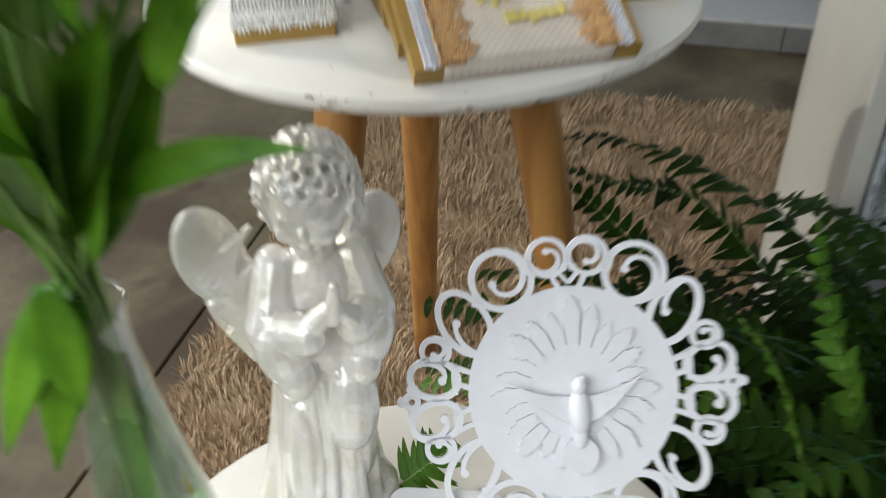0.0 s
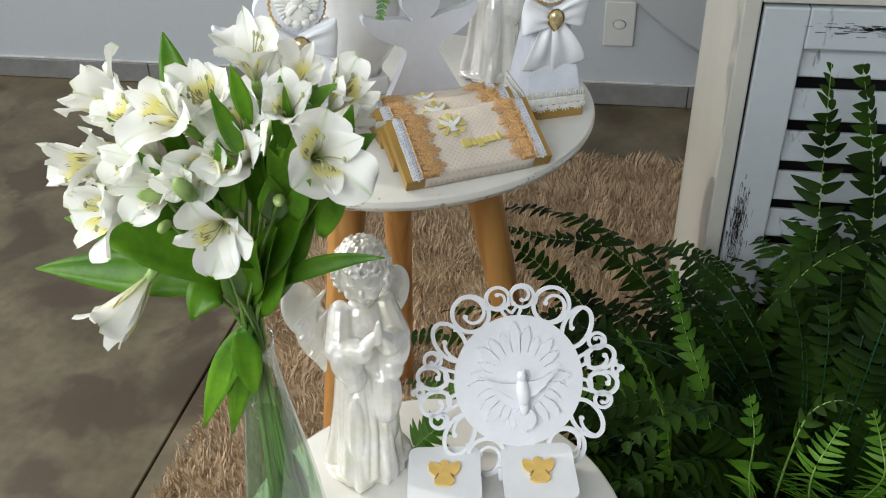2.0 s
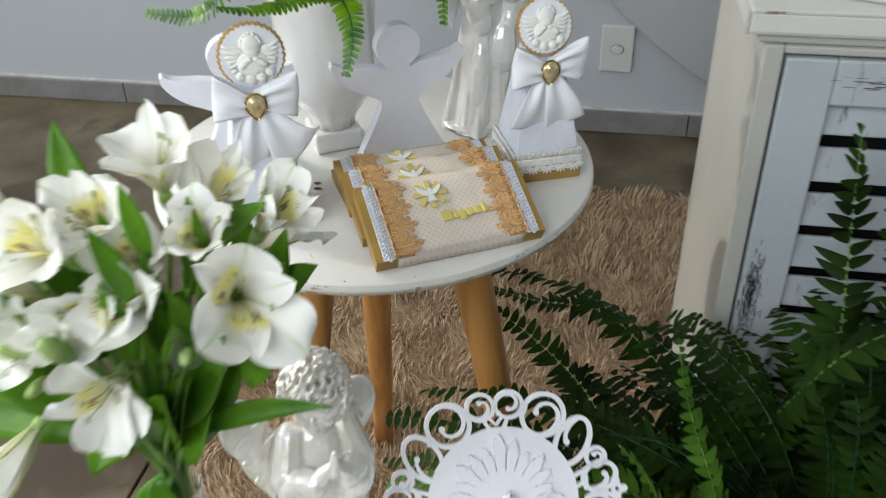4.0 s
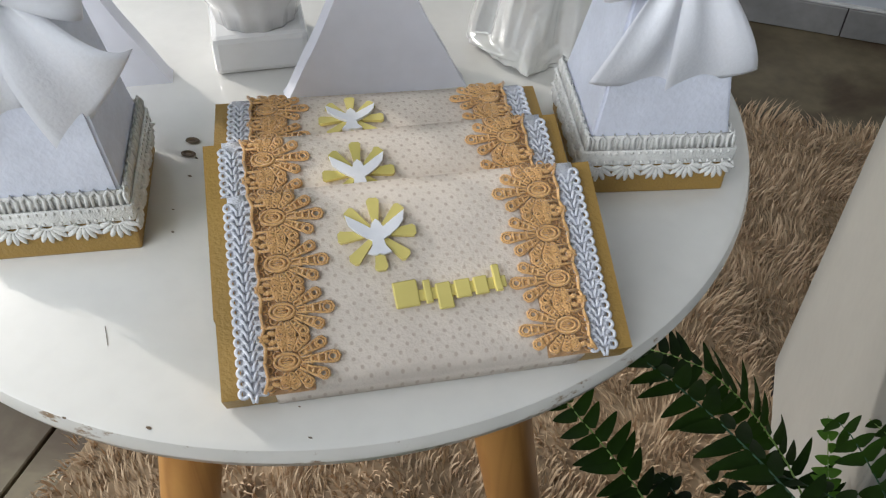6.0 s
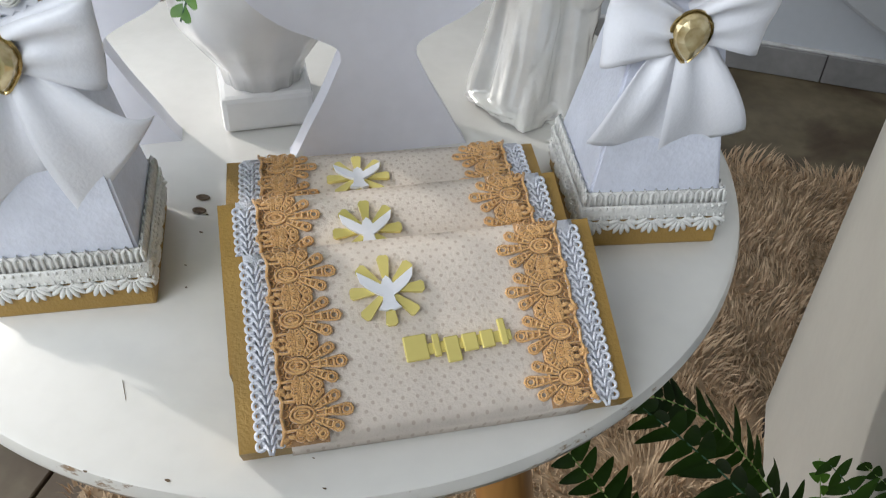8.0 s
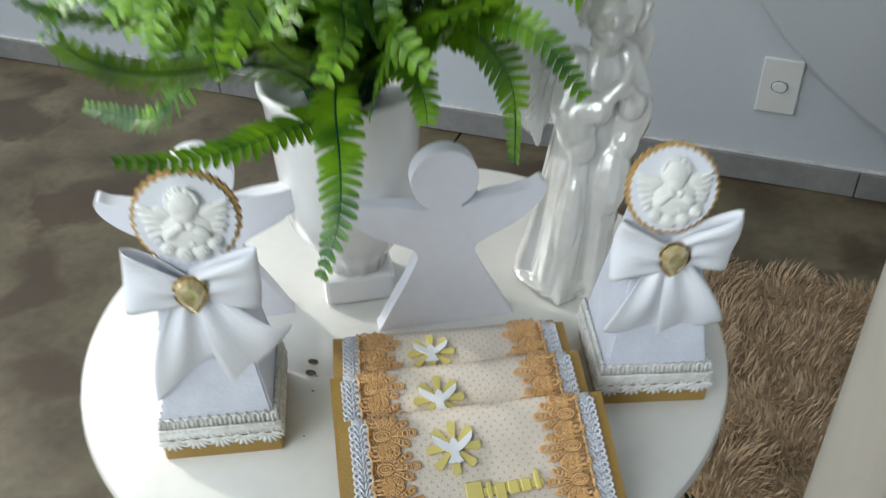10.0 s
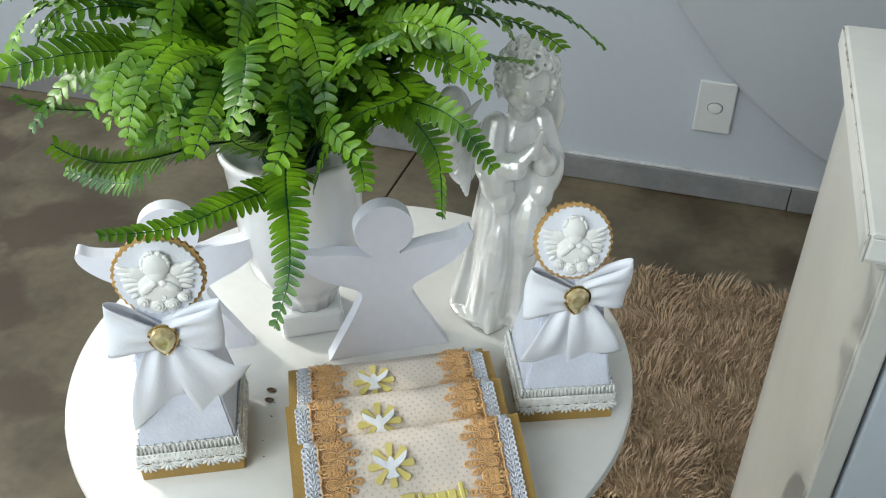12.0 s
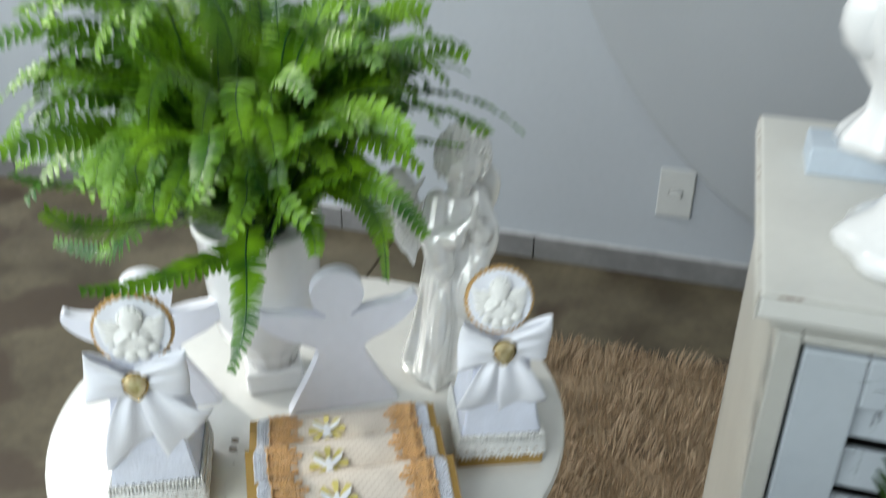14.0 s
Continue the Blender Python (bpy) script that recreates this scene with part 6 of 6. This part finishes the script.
for a, c, w, tw in (((0.035, -0.456, 0.756), (0.031, -0.458, 0.788), 0.009, -0.2), ((0.036, -0.474, 0.748), (0.028, -0.478, 0.782), 0.010, 0.3), ((0.067, -0.432, 0.718), (0.081, -0.432, 0.758), 0.012, 0.2), ((0.052, -0.430, 0.748), (0.073, -0.430, 0.768), 0.011, -0.3)):
    lily_leaf(a, c, w, 0.002, tw)
neck = NECK + Vector((0, 0, 0.004))
for a, c, w, sag, tw in ((neck + Vector((0.016, -0.004, 0.045)), (0.091, -0.431, 0.664), 0.0115, 0.013, 0.35), (neck + Vector((-0.01, -0.004, 0.050)), (-0.088, -0.450, 0.688), 0.032, 0.010, 0.2),
                         (neck + Vector((-0.012, -0.004, 0.045)), (-0.118, -0.450, 0.650), 0.027, 0.008, -0.3), (neck + Vector((-0.012, -0.006, 0.045)), (-0.024, -0.452, 0.622), 0.023, 0.014, -0.2),
                         (neck + Vector((0.002, -0.006, 0.016)), (-0.036, -0.448, 0.528), 0.020, 0.012, 0.2), (neck + Vector((0.004, -0.008, 0.010)), (-0.018, -0.446, 0.522), 0.017, 0.010, -0.3),
                         (neck + Vector((0.004, 0.004, 0.02)), (0.056, -0.425, 0.700), 0.026, 0.01, 0.3), (neck + Vector((0.002, 0, 0.03)), (0.040, -0.455, 0.695), 0.022, 0.008, -0.4),
                         ((0.032, -0.455, 0.705), (0.036, -0.462, 0.762), 0.012, 0.0, 0.3), ((0.027, -0.468, 0.712), (0.026, -0.476, 0.758), 0.014, 0.0, -0.3),
                         ((0.062, -0.440, 0.700), (0.082, -0.440, 0.748), 0.014, 0.004, 0.2), ((0.060, -0.445, 0.685), (0.080, -0.442, 0.726), 0.016, 0.004, -0.2),
                         ((-0.026, -0.405, 0.728), (-0.037, -0.390, 0.776), 0.017, 0.002, 0.1), ((0.020, -0.44, 0.66), (-0.012, -0.468, 0.690), 0.020, 0.006, 0.3),
                         ((0.010, -0.43, 0.64), (0.058, -0.452, 0.708), 0.022, 0.006, 0.2), ((0.0, -0.41, 0.64), (-0.055, -0.39, 0.690), 0.024, 0.01, 0.3), ((0.01, -0.41, 0.64), (0.05, -0.385, 0.690), 0.024, 0.01, -0.3),
                         ((0.004, -0.43, 0.630), (0.030, -0.462, 0.690), 0.022, 0.004, 0.0), ((0.0, -0.43, 0.62), (0.012, -0.458, 0.690), 0.022, 0.004, 0.4), ((0.006, -0.425, 0.61), (0.040, -0.440, 0.670), 0.024, 0.006, -0.2),
                         ((0.018, -0.462, 0.715), (0.006, -0.482, 0.752), 0.011, 0.0, 0.2), ((0.050, -0.455, 0.712), (0.048, -0.470, 0.752), 0.012, 0.0, -0.2), ((-0.004, -0.455, 0.705), (-0.010, -0.480, 0.742), 0.011, 0.0, 0.0),
                         ((0.044, -0.44, 0.735), (0.050, -0.446, 0.778), 0.011, 0.0, 0.2), ((0.070, -0.430, 0.722), (0.092, -0.432, 0.742), 0.012, 0.003, 0.1), ((0.012, -0.44, 0.73), (0.016, -0.452, 0.772), 0.010, 0.0, 0.4),
                         ((0.040, -0.455, 0.70), (0.046, -0.468, 0.735), 0.016, 0.0, 0.1), ((-0.01, -0.45, 0.69), (-0.03, -0.47, 0.705), 0.014, 0.003, 0.0), ((0.0, -0.44, 0.61), (0.004, -0.446, 0.56), 0.018, 0.0, 0.0)):
    lily_leaf(a, c, w, sag, tw)
# small leaves between the blooms
for k in range(18):
    a = Vector((rnd.uniform(-0.045, 0.055), rnd.uniform(-0.465, -0.405), rnd.uniform(0.690, 0.725)))
    out = Vector((a.x * 0.5 + rnd.uniform(-0.012, 0.012), (a.y + 0.43) * 0.4 - rnd.uniform(0, 0.016), rnd.uniform(0.022, 0.044)))
    lily_leaf(a, a + out, rnd.uniform(0.009, 0.014), 0.002, rnd.uniform(-0.6, 0.6))
# leaves under water
for k in range(26):
    x, y = VX + rnd.uniform(-0.013, 0.013), VY + rnd.uniform(-0.013, 0.013)
    lily_leaf((x, y, T2 + 0.02), (x * 0.7 + VX * 0.3, y, T2 + 0.075), 0.012, 0.0, rnd.uniform(0, 3))

# ---- dove plaque ----
pl = Vector((0.157, -0.305, 0.4655))
right = Vector((0.161, 0.054, 0.0)).normalized()
upv = (Vector((0.157, -0.261, 0.526)) - pl)
upv = (upv - right * upv.dot(right)).normalized()
nrm = right.cross(upv)
plm = Matrix((right, upv, nrm)).transposed().to_4x4()
plm.translation = pl
plaque = thing("dove_plaque", plm, "white laser-cut filigree plaque with a dove relief on the low table", "plaque")
PR, PT = 0.0515, 0.0016
part("disc", plate(B(), ring_pts(0, 0, PR, 96), -0.0015, 0.0015), M_MDF, plaque)


def hooked(bm, cx, cy, rx, ry, tilt, gap, turns, w=0.0036):
    """A cut loop whose end winds inwards to a round eye. gap: the angle at which it begins to wind; turns: how far it winds, signed."""
    c, s = math.cos(tilt), math.sin(tilt)

    def at(a, k):
        x, y = rx * k * math.cos(a), ry * k * math.sin(a)
        return cx + c * x - s * y, cy + s * x + c * y

    band(bm, [at(math.tau * i / 34, 1.0) for i in range(34)], w, -PT, PT, True)
    curl = [at(gap + turns * f, 1.0 - 0.66 * f) for f in (i / 20 for i in range(21))]
    band(bm, curl, [w * (0.95 - 0.30 * i / 20) for i in range(21)], -PT * 0.97, PT * 0.97)
    plate(bm, ring_pts(*curl[-1], w * 0.66, 12), -PT * 0.94, PT * 0.94)


# one quarter of the filigree, mirrored to both sides and up and down
for su in (1, -1):
    for sv in (1, -1):
        def q(x, y):
            return su * x, sv * y

        def mirrored(a):
            a = a if su > 0 else math.pi - a
            return a if sv > 0 else -a

        hand = su * sv
        for name, cx, cy, rx, ry, tilt, gap, turns in (("scroll", 0.0325, 0.0562, 0.0146, 0.0140, 0.3, -2.2, 4.6), ("scroll", 0.0512, 0.0362, 0.0168, 0.0108, 1.0, 0.3, 1.7), ("scroll", 0.0676, 0.0102, 0.0118, 0.0092, 0.25, -2.6, 2.6),
                                                       ("small_scroll", 0.0662, 0.0236, 0.0066, 0.0062, 0.0, -2.4, 4.4), ("small_scroll", 0.0098, 0.0658, 0.0092, 0.0088, 0.0, 2.9, -4.6)):
            b = B()
            x, y = q(cx, cy)
            hooked(b, x, y, rx, ry, mirrored(tilt) if su > 0 else mirrored(tilt) - math.pi, mirrored(gap) if su > 0 else mirrored(gap) + math.pi, hand * turns, 0.0031 if name == "scroll" else 0.0026)
            part(name, b, M_MDF, plaque)
        # joints that tie the loops to the disc and to one another
        for (x0, y0), (x1, y1) in (((0.0508, 0.0050), (0.0580, 0.0085)), ((0.0500, 0.0125), (0.0600, 0.0170)), ((0.0575, 0.0020), (0.0575, 0.0170)), ((0.0440, 0.0480), (0.0465, 0.0440)), ((0.0180, 0.0570), (0.0215, 0.0640)), ((0.0050, 0.0510), (0.0080, 0.0580)), ((0.0600, 0.0250), (0.0560, 0.0270))):
            part("scroll_joint", band(B(), [q(x0, y0), q((x0 + x1) / 2 + 0.0006, (y0 + y1) / 2), q(x1, y1)], 0.0025, -PT * 0.9, PT * 0.9), M_MDF, plaque)
for s in (-1, 1):
    b = B()
    band(b, ring_pts(s * 0.0790, 0, 0.0030, 14), 0.0028, -0.0015, 0.0015, True)
    for k in (-1, 1):
        plate(b, ring_pts(s * 0.0782, k * 0.0056, 0.0030, 12), -0.00145, 0.00145)
    plate(b, ring_pts(s * 0.0836, 0, 0.0026, 12), -0.0014, 0.0014)
    part("finial", b, M_MDF, plaque)
    b = B()
    for k in (-1, 1):
        band(b, [(0, s * 0.0530), (k * 0.0040, s * 0.0575), (k * 0.0032, s * 0.0612), (k * 0.0008, s * 0.0596)], 0.0020, -0.00142, 0.00142)
    part("heart", b, M_MDF, plaque)
# sunburst: broad stepped rays with narrow slits between them, longest at the top
part("sun_disc", plate(B(), ring_pts(0, 0, 0.0235, 44), 0.0017, 0.0030), M_MDF, plaque)
for k in range(24):
    a = math.tau * k / 24 + math.pi / 2
    up = max(0.0, math.sin(a))
    long = (0.0410, 0.0355, 0.0385)[k % 3] + 0.0060 * up ** 6
    d, n = (math.cos(a), math.sin(a)), (-math.sin(a), math.cos(a))
    w0, w1 = 0.0026, (0.0044, 0.0036, 0.0040)[k % 3]
    steps = ((0.0220, -w0), (long - 0.0072, -w1), (long - 0.0058, -w1 * 0.66), (long - 0.0030, -w1 * 0.66), (long - 0.0018, -w1 * 0.28), (long, -w1 * 0.22), (long, w1 * 0.22), (long - 0.0018, w1 * 0.28), (long - 0.0030, w1 * 0.66), (long - 0.0058, w1 * 0.66), (long - 0.0072, w1), (0.0220, w0))
    part("ray", plate(B(), [(d[0] * r + n[0] * e, d[1] * r + n[1] * e) for r, e in steps], 0.0017, (0.0042, 0.0034, 0.0038)[k % 3]), M_MDF, plaque)
b = B()
ball(b, (0.001, -0.0080, 0.0085), (0.0054, 0.0120, 0.0052), None, 16, 12)
ball(b, (0.001, 0.0042, 0.0098), (0.0038, 0.0046, 0.0042), None, 14, 10)
ball(b, (0.0026, 0.0070, 0.0112), (0.0012, 0.0024, 0.0012), None, 8, 6)
ball(b, (0.001, -0.0185, 0.0075), (0.0040, 0.0085, 0.0030), None, 12, 8)
dove = part("dove", b, M_MDF, plaque, "white dove with spread wings", True)
for s in (-1, 1):
    upper, lower = [], []
    for i in range(13):
        f = i / 12
        lead = -0.0010 + 0.0090 * f ** 1.5 - 0.0010 * math.sin(math.pi * f)
        chord = 0.0140 * (1 - 0.90 * f ** 1.2) * (1 + 0.07 * math.sin(24 * f))
        upper.append((s * (0.0025 + 0.0305 * f), lead))
        lower.append((s * (0.0025 + 0.0275 * f), lead - chord))
    wing = plate(B(), upper + lower[::-1], 0.0056, 0.0078)
    for v in wing.verts:
        v.co.z += 0.0022 * math.sin(min(1.0, abs(v.co.x) / 0.033) * 2.2)
    part("wing", wing, M_MDF, dove)
part("tail", plate(B(), ring_pts(0.001, -0.0300, 0.0086, 26), 0.0048, 0.0072), M_MDF, dove)
part("peg", tube(B(), [(0, -0.02, 0.0015), (0, -0.010, 0.0060)], 0.003, 8), M_MDF, dove)
# strut behind
b = B()
foot = plm.inverted() @ Vector((0.157, -0.268, T2 + 0.002))
tube(b, [(0, 0.010, -0.0018), tuple(foot)], 0.0026, 8)
part("strut", b, M_MDF, plaque)
low = plm.inverted() @ Vector((pl.x, pl.y - 0.043, T2 + 0.003))
b = box(B(), (0, low.y + 0.004, 0.0), (0.05, 0.010, 0.010), 0.001)
part("foot", b, M_MDF, plaque)


# ---- small tins ----
def tin(m, label):
    t = thing("gift_tin", m, label, "gift tin", "small gift tins")

    def rounded(s, r):
        out = []
        for cx, cy, a0 in ((1, 1, 0), (-1, 1, 90), (-1, -1, 180), (1, -1, 270)):
            out += [(cx * (s / 2 - r) + r * math.cos(radians(a0 + 15 * k)), cy * (s / 2 - r) + r * math.sin(radians(a0 + 15 * k))) for k in range(7)]
        return out

    part("body", plate(B(), rounded(0.054, 0.007), 0.0, 0.018), M_TIN, t, "dull silver tin body")
    b = plate(B(), rounded(0.056, 0.008), 0.0182, 0.0235)
    bmesh.ops.bevel(b, geom=[e for e in b.edges if len(e.link_faces) == 2 and e.calc_face_angle(0) > 1.2], offset=0.0012, segments=2, affect="EDGES")
    part("lid", b, M_LID, t, "white lid")
    half = [(0, 0.0125), (0.0026, 0.0120), (0.0036, 0.0098), (0.0028, 0.0076), (0.0060, 0.0092), (0.0110, 0.0112), (0.0125, 0.0080), (0.0118, 0.0030), (0.0095, -0.0010), (0.0070, -0.0025), (0.0058, -0.0012), (0.0066, -0.0050), (0.0078, -0.0095), (0.0050, -0.0118), (0, -0.0124)]
    fig = part("figure", plate(B(), half + [(-x, y) for x, y in reversed(half[1:-1])], 0.0237, 0.0255), M_GILT, t, "gilt angel-shaped cut-out")
    for s in (-1, 1):
        b = B()
        tube(b, [(s * 0.0048, -0.001, 0.0257), (s * 0.0058, -0.0040, 0.0258), (s * 0.0075, -0.0065, 0.0257)], 0.0005, 4)
        part("wing_line", b, M_KRAFT, fig)
    return t


tin(pose(0.1080, -0.3720, T2, 0, 0, 10), "white-lidded tin with a gilt angel, beside the statue")
tin(pose(0.1790, -0.3580, T2, 0, 0, 11.5), "white-lidded tin with a gilt angel, before the plaque")

# ---- ornaments on the cabinet ----
fig = thing("plaster_figurine", pose(0.415, 0.290, CZ), "white plaster figurine on a pale blue board", "figurine")
part("board", box(B(), (0, 0, 0.0125), (0.12, 0.05, 0.025), 0.002), M_BLUEBASE, fig, "pale blue painted board")
b = lathe(B(), [(0, 0.025), (0.040, 0.025), (0.038, 0.035), (0.022, 0.055), (0.020, 0.075), (0.036, 0.10), (0.046, 0.13), (0.045, 0.16), (0.03, 0.19), (0, 0.20)], 40, lambda a, z: 1 + 0.06 * math.sin(7 * a + z * 40))
ball(b, (-0.028, -0.012, 0.135), (0.03, 0.02, 0.035))
ball(b, (0.0, -0.005, 0.215), (0.028, 0.028, 0.032))
part("figure", b, M_POT, fig, smooth=True)
cup = thing("white_ornament", pose(0.430, 0.135, CZ), "glossy white flared-foot ceramic ornament on the cabinet", "ornament")
b = lathe(B(), [(0, 0), (0.052, 0), (0.060, 0.006), (0.062, 0.014), (0.054, 0.022), (0.040, 0.034), (0.026, 0.062), (0.020, 0.10), (0.022, 0.14), (0.030, 0.17), (0.026, 0.175), (0, 0.172)], 48, lambda a, z: 1 + (0.05 * math.cos(8 * a) if z < 0.03 else 0))
part("body", b, M_POT, cup, smooth=True)
